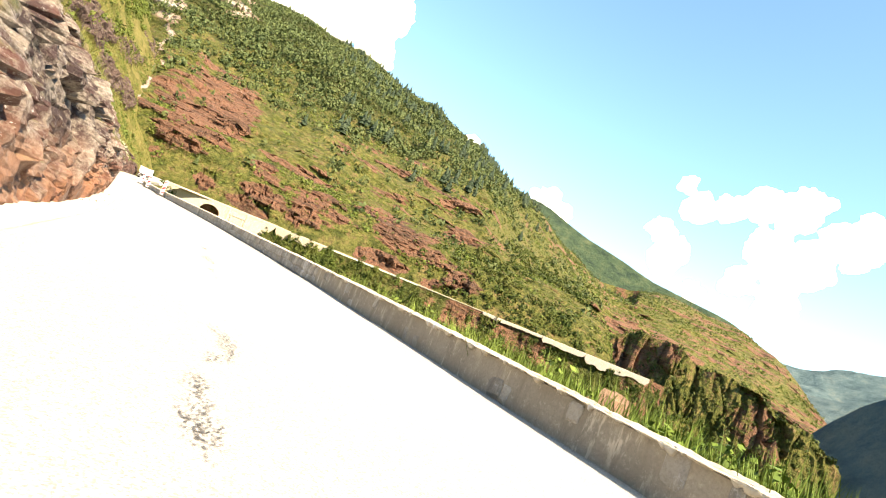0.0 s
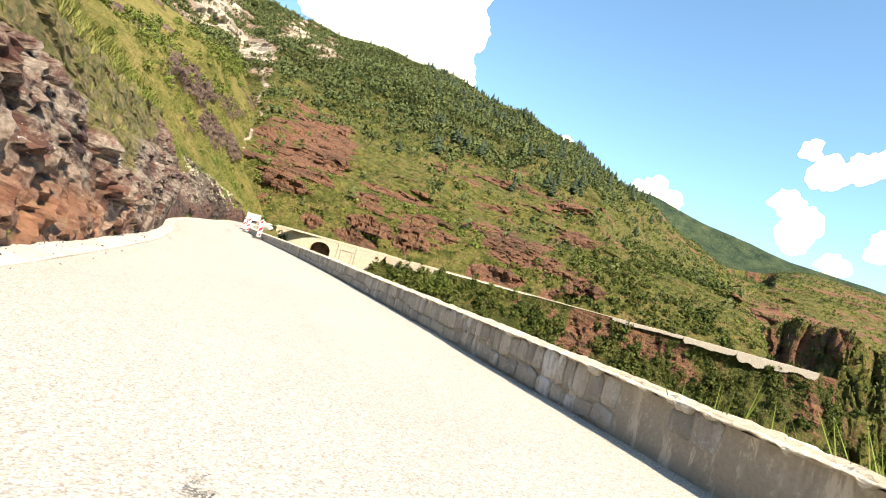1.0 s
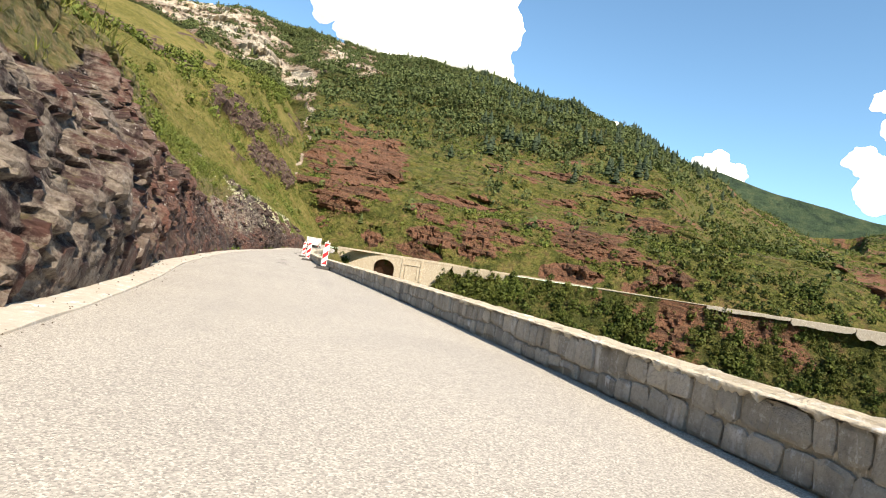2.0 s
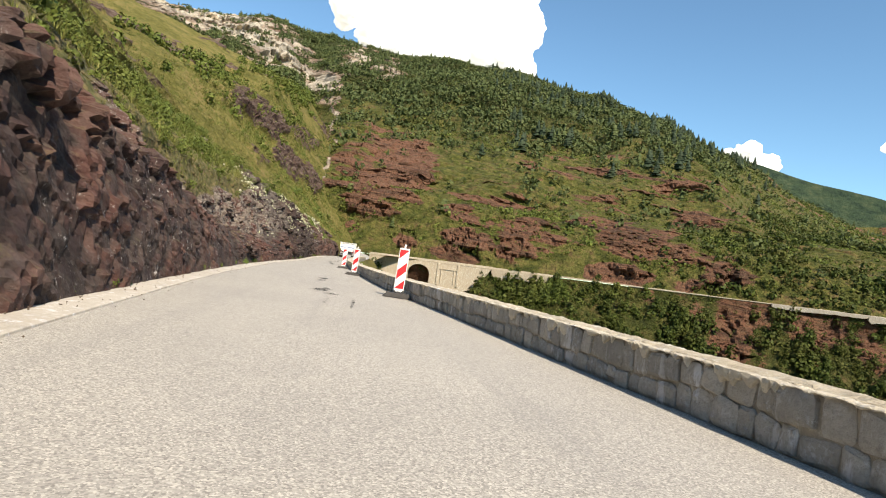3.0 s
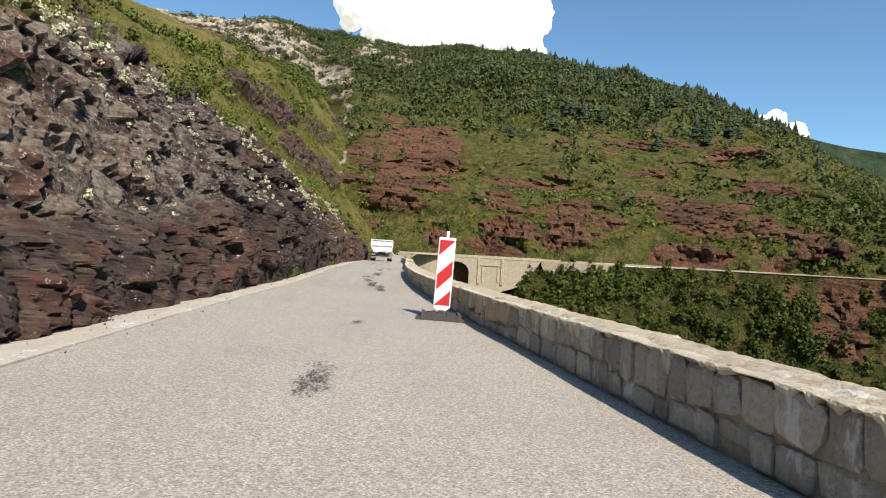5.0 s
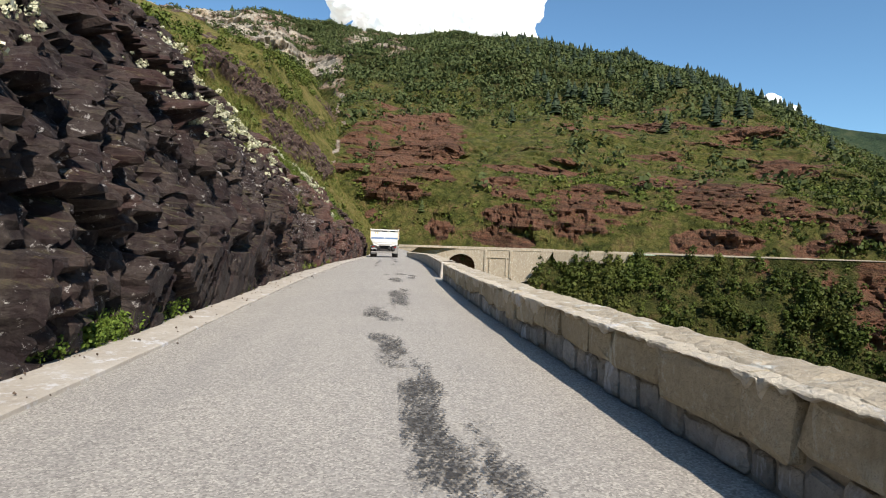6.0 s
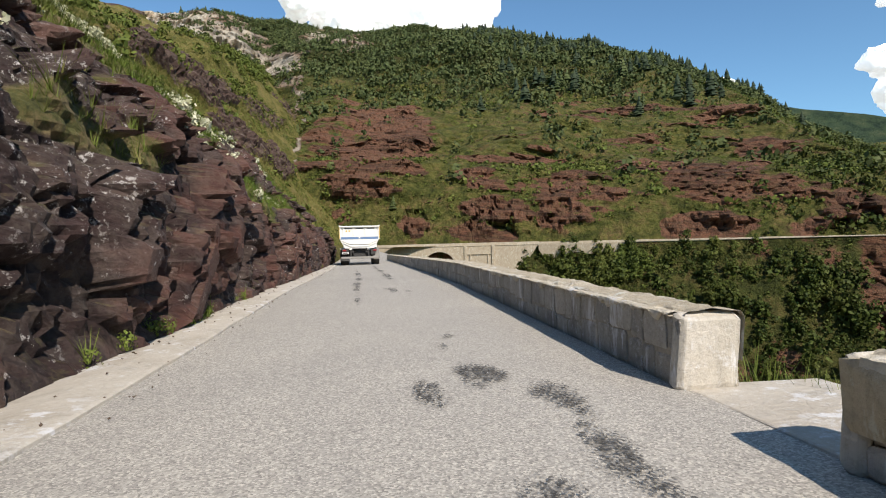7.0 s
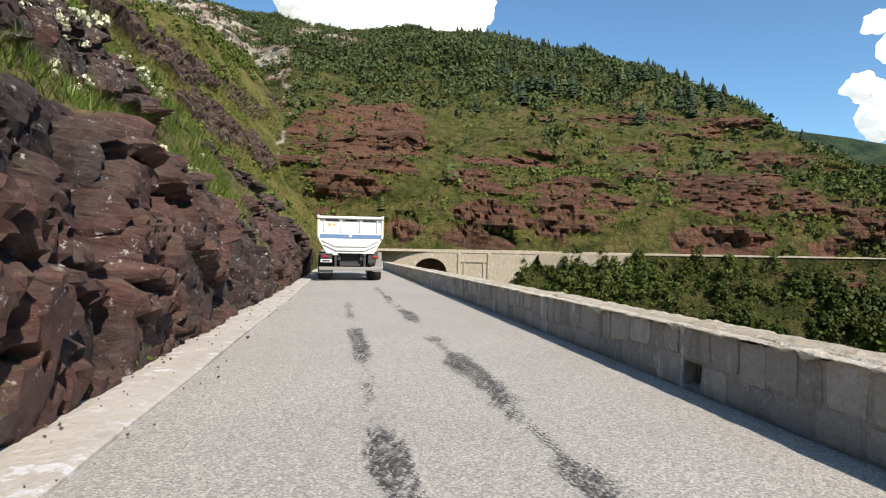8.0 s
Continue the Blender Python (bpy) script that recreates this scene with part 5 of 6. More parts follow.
at[:, 2] += np.where(at[:, 1] < 14, 0.30, -0.75)
stuff("verge_bushes", "green bushes on the drop outside the parapet", "bushes", leaf_cloud(at, rng.uniform(0.25, 0.6, len(at)), 110, 0.12, rng, 1.2), WEED)


at, rng = scatter(CLIFF_P, np.clip(CLIFF_VEG, 0.08, 1), 1200, 150)
stuff("gorge_scrub", "dark green bushes and trees on the gorge cliffs", "bushes", leaf_cloud(at + [0, 0, 0.5], rng.uniform(0.7, 2.4, len(at)), 26, 0.28, rng, 1.1), DARKLEAF)
w = smoothstep(8.8, 9.6, UU) * (VV < 1.0) * np.clip(MOUNT_VEG, 0.1, 1) * (0.3 + smoothstep(-0.1, 0.4, fractal(MOUNT_P.reshape(-1, 3) * 0.02, 3, 155)).reshape(UU.shape))
at, rng = scatter(MOUNT_P, w, 3000, 156)
stuff("valley_wood", "green trees and scrub on the terraced spur down the valley", "forest", leaf_cloud(at + [0, 0, 0.8], rng.uniform(0.9, 2.6, len(at)), 16, 0.38, rng, 1.1), SHRUB)
# crumbs of rock fallen into the gutter
gy_ = rng.uniform(15, 150, 1300)
gx_ = edge_x(gy_) - 0.50 + 0.75 * rng.random(1300) ** 2.2
size = rng.uniform(0.005, 0.016, 1300) * (1 + 1.2 * (rng.random(1300) > 0.95))
oct_ = np.array([(1, 0, 0), (0, 1, 0), (-1, 0, 0), (0, -1, 0), (0, 0, 0.8), (0, 0, -0.8)])
octf = np.array([(0, 1, 4), (1, 2, 4), (2, 3, 4), (3, 0, 4), (1, 0, 5), (2, 1, 5), (3, 2, 5), (0, 3, 5)])
V = np.stack([gx_, gy_, road_z(gy_) + 0.03 + 0.02 * smoothstep(0.0, -0.2, gx_ - edge_x(gy_))], 1)[:, None] + size[:, None, None] * (oct_[None] * rng.uniform(0.6, 1.3, (1300, 6, 1)) + 0.2 * rng.normal(size=(1300, 6, 3)))
stuff("gutter_gravel", "dark crumbs of rock lying in the gutter", "gravel", (V.reshape(-1, 3), (octf[None] + 6 * np.arange(1300)[:, None, None]).reshape(-1, 3)), BARK)


# ---------------------------------------------------------------- bridge and walls of the far road
def far_pose(s, out, z):
    x, y = far(np.array(float(s)), out)
    return Matrix.Translation((x, y, z)) @ pose(0, 0, 0, 0, 0, math.degrees(math.atan2(FAR_D[1], FAR_D[0])))


bridge = tagged(new("arch_bridge"), "pale stone arch bridge carrying the far road", "bridge")
bridge.matrix_world = far_pose(-3, 0, FAR_Z)
outline = [(-22, 0.0), (-22, -6), (-12, -14), (-4.6, -14)]
outline += [(-4.6 * math.cos(a), -5.4 + 3.6 * math.sin(a)) for a in np.linspace(0, math.pi, 17)]
outline += [(4.6, -14), (9, -14), (24, -9), (30, 0.0)]
part("spandrel_wall", prism(outline, 0.6), FARSTONE, bridge)
ring = [((4.6 + d) * -math.cos(a), -5.4 + (3.6 + d) * math.sin(a)) for d, way in ((0.0, 1), (0.7, -1)) for a in np.linspace(0, math.pi, 17)[::way]]
bm = prism(ring, 0.75)
bmesh.ops.translate(bm, vec=(0, -0.15, 0), verts=bm.verts)
part("arch_ring", bm, FARSTONE, bridge, "projecting arch stones")
part("string_course", box((52, 0.5, 0.25), (4, 0.1, -0.1), 0.04), CAP, bridge)
part("parapet", box((52, 0.4, 0.7), (4, 0.25, 0.36), 0.05), FARSTONE, bridge)
for x in (8.2, 16.5):
    part("pilaster", box((0.8, 0.8, 9), (x, 0.0, -4.7), 0.06), FARSTONE, bridge)
bm = box((7.2, 0.3, 0.35), (12.3, -0.15, -2.6), 0.03)
part("panel_frame", bm, FARSTONE, bridge)
for x in (9.6, 15.0):
    part("panel_frame", box((0.35, 0.3, 5.5), (x, -0.15, -5.5), 0.03), FARSTONE, bridge)
# the back of the vault, in shadow
part("vault", box((9.6, 0.4, 12), (0, 5.6, -8), 0.02), FARSTONE, bridge)

far_wall = tagged(new("far_parapet"), "low pale stone parapet along the far road", "parapet", kind="structure")
bm = bmesh.new()
rng = np.random.default_rng(151)
for s0 in np.arange(27, 211, 4.0):
    m = far_pose(s0 + 2, 0.25, FAR_Z + 0.2)
    tall = float(np.interp(s0, [30, 75, 110], [0.7, 0.5, 0.34])) + rng.uniform(-0.06, 0.05)
    b2 = box((3.96, 0.4, tall), (0, 0, tall / 2 - 0.35), 0.05, segments=1)
    me = bpy.data.meshes.new("block")
    b2.to_mesh(me)
    b2.free()
    me.transform(m)
    bm.from_mesh(me)
    bpy.data.meshes.remove(me)
part("wall_run", bm, FARSTONE, far_wall)
# stretches of tall retaining wall that show between the bushes, their feet lost in rock and scrub
for i, (s0, length, depth) in enumerate(((27, 24, 4.2), (127.8, 30, 1.6), (158, 22, 2.8), (180.2, 33, 4.5))):
    retaining = tagged(new("retaining_wall"), "tall pale masonry retaining wall under the far road", "wall", "retaining walls")
    retaining.matrix_world = far_pose(s0 + length / 2, -0.1, FAR_Z - 0.2)
    xs_ = np.linspace(-length / 2, length / 2, max(8, int(length)))
    foot_ = -depth * (0.8 + 0.35 * fractal(np.stack([xs_ * 0.15, 0 * xs_ + i, 0 * xs_], 1), 4, 152, 0.7)) * np.clip((1 - np.abs(xs_ / length * 2) ** 8) + 0.5, 0, 1)
    bm = prism([(float(x), 0.15) for x in xs_[::-1]] + [(float(x), float(min(z, -0.2))) for x, z in zip(xs_, foot_)], 1.2)
    bmesh.ops.rotate(bm, matrix=Matrix.Rotation(radians(8), 3, "X"), verts=bm.verts)
    bmesh.ops.translate(bm, vec=(0, -1.0, 0), verts=bm.verts)
    part("masonry", bm, FARSTONE if s0 < 100 else MORTAR, retaining)
    part("string_course", box((length, 0.5, 0.25), (0, -0.75, 0.2), 0.05), FARSTONE if s0 < 100 else MORTAR, retaining)


# ---------------------------------------------------------------- road repairs and marks
def patch(name, label, cx, cy, wide, long, seed, turn=0.0, full=1.0):
    """A thin uneven skin of dark binder on the road."""
    n1, n2 = 22, 40
    a, b = np.meshgrid(np.linspace(-1, 1, n1), np.linspace(-1, 1, n2), indexing="ij")
    x, y = a * wide / 2, b * long / 2
    x2, y2 = x * math.cos(turn) - y * math.sin(turn) + cx, x * math.sin(turn) + y * math.cos(turn) + cy
    lane = (x2 - edge_x(y2)) / (wall_x(y2) + 0.1 - edge_x(y2))
    z = road_z(y2) + 0.035 * (1 - (2 * lane - 1) ** 2) + 0.012
    q = np.stack([x2, y2, z], -1).reshape(-1, 3)
    r = np.sqrt(a**2 + b**2).ravel() + 0.75 * fractal(q * (2.2, 1.3, 0), 4, seed, 0.65)
    cover = full * smoothstep(1.0, 0.15, r)
    ob = new(name, mesh_of(name, q, grid_faces(n1, n2), TAR, True, {"cover": cover}))
    return tagged(ob, label, "road patch", "road repairs")


MARKS = [  # middle, width, length, cover: blotches first, then the thin tracks
    (0.29, 9.9, 0.22, 1.2, 0.55), (-0.17, 5.0, 0.25, 1.0, 0.6), (-0.36, 4.3, 0.30, 1.0, 0.65), (-0.60, 3.1, 0.34, 1.2, 0.7), (0.45, 12.4, 0.35, 2.4, 0.6), (0.60, 14.6, 0.35, 1.0, 0.6),
    (-1.22, 62.6, 0.56, 1.9, 1.1), (-1.15, 56.7, 0.62, 1.1, 1.0), (-0.68, 55.1, 0.66, 0.9, 1.0), (-1.89, 60.0, 0.40, 0.8, 0.7),
    (-2.18, 76.9, 0.4, 1.6, 0.8), (-1.94, 81.3, 0.7, 0.9, 0.8), (-1.70, 96.5, 0.50, 1.5, 0.9), (-1.66, 93.9, 0.50, 1.6, 0.95), (-1.52, 92.0, 0.40, 3.6, 1.0), (-1.36, 90.2, 0.36, 3.2, 1.0),
    (-1.10, 101.0, 0.42, 2.0, 0.85), (-1.28, 99.2, 0.46, 2.6, 0.9), (-1.45, 97.9, 0.36, 1.6, 0.8), (-1.06, 104.5, 0.40, 1.4, 0.85), (-1.25, 106.8, 0.40, 0.8, 0.8),
    (-0.67, 109.2, 0.34, 1.0, 0.85), (-0.71, 107.4, 0.50, 0.7, 1.05), (-0.42, 106.5, 0.34, 0.8, 0.85), (-0.52, 105.6, 0.34, 1.2, 0.85), (-0.60, 115.6, 0.30, 1.0, 0.8), (-0.31, 115.1, 0.32, 0.5, 0.7),
    (-0.89, 52.6, 0.10, 2.2, 0.7), (-0.33, 52.6, 0.12, 3.6, 0.85),
    (-1.42, 113.4, 0.24, 3.0, 0.85), (-1.30, 116.6, 0.24, 4.0, 0.85), (-1.08, 120.9, 0.26, 4.4, 0.95), (-0.94, 124.4, 0.24, 4.0, 0.8), (-0.82, 128.6, 0.2, 4.0, 0.6),
    (-0.18, 120.6, 0.26, 2.6, 0.8), (-0.06, 123.2, 0.30, 3.8, 0.9), (0.10, 127.0, 0.32, 4.4, 0.9), (0.26, 132.2, 0.34, 6.0, 0.8)]
for i, (cx_, cy_, w_, l_, full_) in enumerate(MARKS):
    patch("road_patch", "dark crumbly binder mark on the asphalt", cx_, cy_, w_ * (1.1 if l_ / w_ > 6 else 1.12), l_ * (1.35 if l_ / w_ > 6 else 1.6), 201 + i, -0.045 if l_ / w_ > 6 else -0.02, full_ * (0.76 if l_ / w_ > 6 else 0.74))


# ---------------------------------------------------------------- truck
PAINT = plain("white_truck_paint", (0.78, 0.77, 0.72), 0.5, 0.4, worn=0.18)
BLUE = plain("blue_stripe_paint", (0.13, 0.22, 0.38), 0.5, 0.4)
YELLOW = plain("yellow_marking", (0.62, 0.40, 0.09), 0.5, 0.4)
STEEL = plain("dusty_dark_steel", (0.05, 0.048, 0.046), 0.7, 0.3)
RUBBER = plain("tyre_rubber", (0.028, 0.027, 0.026), 0.85, 0.2)
GALV = plain("dusty_grey_steel", (0.27, 0.255, 0.23), 0.6, 0.4)
REDLENS = plain("red_lamp_lens", (0.28, 0.015, 0.015), 0.25, 0.5, worn=0.1)
PLATEW = plain("number_plate_white", (0.7, 0.7, 0.68), 0.5, 0.4)
BLACK = plain("black_marking", (0.03, 0.03, 0.03), 0.6, 0.3)
GLASS = plain("dark_window_glass", (0.02, 0.025, 0.03), 0.08, 0.6, worn=0.05)


def frame_of(bm_list):
    bm = bmesh.new()
    for b in bm_list:
        me = bpy.data.meshes.new("piece")
        b.to_mesh(me)
        b.free()
        bm.from_mesh(me)
        bpy.data.meshes.remove(me)
    return bm


def make_truck():
    truck = tagged(new("dump_truck"), "white tipper truck with blue stripe on its tailgate, on the road", "truck")
    body = part("tipper_body", prism([(-0.92, 1.10), (-1.23, 1.62), (-1.25, 2.44), (-1.17, 2.44), (-1.15, 1.68), (-0.86, 1.22),
                                      (0.86, 1.22), (1.15, 1.68), (1.17, 2.44), (1.25, 2.44), (1.23, 1.62), (0.92, 1.10)], 5.2), PAINT, truck, "white steel tipper body")
    gate = part("tailgate", prism([(-0.90, 1.06), (-1.21, 1.60), (-1.22, 2.42), (1.22, 2.42), (1.21, 1.60), (0.90, 1.06)], 0.07), PAINT, truck, "white tailgate with ribs")
    gate.location = (0, -0.07, 0)
    for at, size in (((0, -0.06, 2.42), (2.5, 0.16, 0.09)), ((-1.19, -0.03, 2.02), (0.06, 0.10, 0.8)), ((1.19, -0.03, 2.02), (0.06, 0.10, 0.8)),
                     ((-0.37, -0.03, 2.13), (0.06, 0.06, 0.5)), ((0.37, -0.03, 2.13), (0.06, 0.06, 0.5)), ((-1.0, -0.03, 2.13), (0.05, 0.06, 0.5)), ((1.0, -0.03, 2.13), (0.05, 0.06, 0.5))):
        part("rib", box(size, at, 0.015), PAINT, gate)
    # the bowed lower part of the gate
    for dz, w in ((0.0, 0.0), (-0.16, 0.12)):
        bm = frame_of([box((1.3 - w, 0.07, 0.05), (0, -0.03, 1.34 + dz), 0.015), box((0.55, 0.07, 0.05), (-0.83 + w / 2, -0.03, 1.45 + dz), 0.015, (0, 24, 0)),
                       box((0.55, 0.07, 0.05), (0.83 - w / 2, -0.03, 1.45 + dz), 0.015, (0, -24, 0))])
        part("bowed_rib", bm, PAINT, gate)
    for x in (-0.70, 0.0, 0.70):
        part("slot", box((0.46, 0.03, 0.05), (x, -0.005, 2.31), 0.01), STEEL, gate, "dark grip slot")
    part("stripe", box((2.36, 0.012, 0.15), (0, -0.006, 1.70)), BLUE, gate, "faded blue stripe")
    part("badge", box((0.10, 0.012, 0.14), (0, -0.014, 1.74)), PAINT, gate, "small white badge")
    for x in (-0.80, -0.62):
        part("marking", box((0.10, 0.01, 0.10), (x, -0.006, 2.14)), YELLOW, gate, "worn yellow marking")
    for x in (-1.235, 1.235):
        part("side_marking", box((0.09, 0.16, 0.70), (x * 0.985, -0.06, 2.03), 0.01), YELLOW, truck, "yellow edge strip")
    for y in (0.9, 2.0, 3.1, 4.2):
        for x in (-1.26, 1.26):
            part("side_rib", box((0.06, 0.12, 0.8), (x, y, 2.02), 0.015), PAINT, body)
    part("top_rail", box((0.1, 5.2, 0.09), (-1.22, 2.6, 2.46), 0.02), PAINT, body)
    part("top_rail", box((0.1, 5.2, 0.09), (1.22, 2.6, 2.46), 0.02), PAINT, body)
    for x in (-0.42, 0.42):
        part("chassis_rail", box((0.12, 7.2, 0.26), (x, 3.7, 0.92), 0.01), STEEL, truck)
    part("cross_member", box((0.9, 0.2, 0.42), (0, 0.35, 0.86), 0.02), STEEL, truck)
    part("underrun_bar", box((2.34, 0.12, 0.13), (0.0, 0.02, 0.47), 0.02), GALV, truck, "dusty pale underrun bar")
    for x in (-0.55, 0.55):
        part("bar_bracket", box((0.09, 0.1, 0.5), (x, 0.1, 0.7), 0.01), STEEL, truck)
    for x, sgn in ((-0.90, -1), (0.90, 1)):
        cluster = part("lamp_housing", box((0.44, 0.1, 0.36), (x, 0.05, 0.86), 0.02), STEEL, truck)
        part("tail_lamp", box((0.22, 0.05, 0.10), (x + 0.05 * sgn, -0.02, 0.93), 0.02), REDLENS, cluster, "red tail lamp")
        part("mudguard", box((0.6, 1.2, 0.05), (x, 1.0, 1.07), 0.02), STEEL, truck)
    part("splash_guard", prism([(0.88, 0.36), (0.72, 0.52), (0.95, 0.60), (1.06, 1.12), (1.20, 1.12), (1.20, 0.36)], 0.05), GALV, truck, "dusty grey splash guard")
    # dark sheet added to stand for the shade under the truck
    part("undertray", box((2.0, 0.05, 0.50), (0, 1.75, 0.70), 0.01), STEEL, truck)
    part("apron", box((0.80, 0.06, 0.50), (0, 0.28, 0.80), 0.02), STEEL, truck, "dark steel apron")
    part("splash_guard", box((0.5, 0.05, 0.14), (-0.92, 0.10, 0.36), 0.01), GALV, truck)
    plate = part("number_plate", box((0.42, 0.02, 0.11), (-0.90, -0.01, 0.76), 0.005), PLATEW, truck, "plain number plate")
    part("plate_bar", box((0.30, 0.008, 0.05), (-0.90, -0.024, 0.76)), BLACK, plate)
    for y in (1.05, 2.40, 6.3):
        for x in (-0.97, 0.97):
            wheel = part("wheel", drum(0.50, 0.52 if y < 5 else 0.32, (x, y, 0.50), "x", 28, 0.05), RUBBER, truck, "dusty black tyre", True)
            part("rim", drum(0.28, 0.54 if y < 5 else 0.34, (x, y, 0.50), "x", 20, 0.02), GALV, wheel)
        part("axle", drum(0.10, 1.9, (0, y, 0.5), "x", 12), STEEL, truck)
    cab = part("cab", box((2.40, 1.7, 1.75), (0, 6.6, 1.50), 0.10), PAINT, truck, "white driver's cab")
    part("windscreen", box((2.1, 0.03, 0.72), (0, 7.46, 1.85), 0.01), GLASS, cab)
    for x in (-1.205, 1.205):
        part("side_window", box((0.02, 0.8, 0.55), (x, 6.7, 1.9), 0.005), GLASS, cab)
        part("mirror", box((0.10, 0.10, 0.42), (x * 1.14, 7.3, 1.85), 0.03), BLACK, cab)
    part("bumper", box((2.4, 0.25, 0.4), (0, 7.5, 0.6), 0.05), STEEL, truck)
    part("tank", drum(0.3, 1.2, (1.0, 4.4, 0.75), "y", 20, 0.03), GALV, truck)
    return truck


truck = make_truck()
truck.matrix_world = pose(-0.12, 140.4, float(road_z(141.5)) + 0.02, 0.9, 0, -3.0)

# ---------------------------------------------------------------- striped beacons
WHITE = plain("white_reflective_sheet", (0.80, 0.79, 0.76), 0.45, 0.4, worn=0.10)
RED = plain("red_reflective_sheet", (0.47, 0.022, 0.025), 0.4, 0.4, worn=0.10)
FOOT_RUBBER = plain("recycled_rubber", (0.07, 0.066, 0.062), 0.9, 0.2, worn=0.4, scale=9)


def stripe(lo, w=0.245, z0=0.045, z1=1.145):
    """A slanting red band on the panel, cut off at the top and the foot of the sheet."""
    bm = bmesh.new()
    rise = 0.245
    quad = [(-w / 2, lo), (w / 2, lo + rise), (w / 2, lo + rise + 0.26), (-w / 2, lo + 0.26)]
    bm.faces.new([bm.verts.new((x, -0.021, z)) for x, z in quad])
    for z, sgn in ((z0, -1), (z1, 1)):
        bmesh.ops.bisect_plane(bm, geom=bm.verts[:] + bm.edges[:] + bm.faces[:], plane_co=(0, 0, z), plane_no=(0, 0, sgn), clear_outer=True)
    out = bmesh.ops.extrude_face_region(bm, geom=bm.faces[:])
    bmesh.ops.translate(bm, vec=(0, 0.004, 0), verts=[g for g in out["geom"] if isinstance(g, bmesh.types.BMVert)])
    bmesh.ops.recalc_face_normals(bm, faces=bm.faces)
    return bm


def make_beacon():
    beacon = tagged(new("traffic_beacon"), "red and white striped traffic beacon on a dark rubber foot", "beacon", "roadside beacons")
    panel = part("panel", box((0.285, 0.034, 1.19), (0, 0, 0.20 + 0.595), 0.014, segments=3), WHITE, beacon, "white striped panel")
    for lo in (-0.20, 0.30, 0.88):
        ob = part("stripe", stripe(lo), RED, panel, "red slanting stripe")
        ob.location = (0, 0, 0.20)
    part("panel_foot", prism([(-0.135, 0.21), (-0.035, 0.125), (-0.03, 0.10), (0.03, 0.10), (0.035, 0.125), (0.135, 0.21)], 0.034), WHITE, beacon).location = (0, -0.017, 0)
    part("post", box((0.05, 0.03, 1.42), (0.0, 0.014, 0.79), 0.008), WHITE, beacon, "white plastic post")
    foot = part("foot", prism([(-0.42, 0.0), (-0.40, 0.035), (-0.24, 0.115), (0.24, 0.115), (0.40, 0.035), (0.42, 0.0)], 0.42), FOOT_RUBBER, beacon, "dark rubber foot block")
    foot.location = (0, -0.21, 0)
    for x in (-0.30, -0.12, 0.12, 0.30):
        part("rib", prism([(x - 0.035, 0.0), (x - 0.03, 0.13), (x + 0.03, 0.13), (x + 0.035, 0.0)], 0.46), FOOT_RUBBER, foot).location = (0, -0.02, 0)
    part("socket", box((0.12, 0.12, 0.06), (0, 0.21, 0.135), 0.015), FOOT_RUBBER, foot)
    return beacon


beacon = make_beacon()
beacon.matrix_world = pose(1.0, 57.1, 0.035, 0, 2.0, -8)
for x, y, lean, turn in ((0.0, 71.45, 2.5, -14), (-0.55, 82.3, 2.0, -6)):
    copy_thing(beacon, pose(x, y, float(road_z(y)) + 0.02, 0, lean, turn))

# ---------------------------------------------------------------- loose rocks outside the parapet
def boulder(x, y, z, sx, sy, sz, seed, label):
    bm = bmesh.new()
    bmesh.ops.create_icosphere(bm, subdivisions=3, radius=1)
    p = np.array([v.co[:] for v in bm.verts])
    v, j = blocks(p * 1.3 + seed, seed)
    r = 1 + 0.35 * (v - 0.5) + 0.15 * fractal(p * 2, 3, seed)
    for vert, k in zip(bm.verts, r):
        vert.co = Vector(vert.co) * float(k)
    bmesh.ops.scale(bm, vec=(sx, sy, sz), verts=bm.verts)
    ob = part("boulder", bm, BOULDER)
    ob.location = (x, y, z)
    return tagged(ob, label, "rock", "loose rocks")


BOULDER = make_stone("brown_boulder", ((0.22, 0.14, 0.085), (0.25, 0.16, 0.10), (0.15, 0.075, 0.052), (0.10, 0.06, 0.05)))
boulder(5.15, 7.6, 0.14, 0.38, 0.5, 0.36, 3, "tan boulder in the grass outside the parapet")
boulder(5.2, 5.6, 0.14, 0.36, 0.5, 0.34, 4, "brown boulder in the grass outside the parapet")
boulder(6.3, 7.0, 0.2, 0.4, 0.4, 0.5, 5, "dark red boulder in the grass outside the parapet")

# ---------------------------------------------------------------- parapet of stones
GAP = (105.32, 106.75)
WHITEWASH = make_stone("whitewashed_stone", ((0.52, 0.48, 0.41), (0.58, 0.54, 0.46), (0.38, 0.34, 0.27), (0.28, 0.25, 0.2)))


def wall_pose(y, dx=0.0, dz=0.0):
    slope = (float(wall_x(y + 0.5)) - float(wall_x(y - 0.5)))
    return pose(float(wall_x(y)) + dx, y, float(road_z(y)) + dz, 0, 0, -math.degrees(math.atan(slope)))


def wall_height(y):
    return 0.52 + 0.05 * smoothstep(30, 10, y)


HOLE = (121.70, 121.94, 0.04, 0.235)  # a weep hole through the far parapet


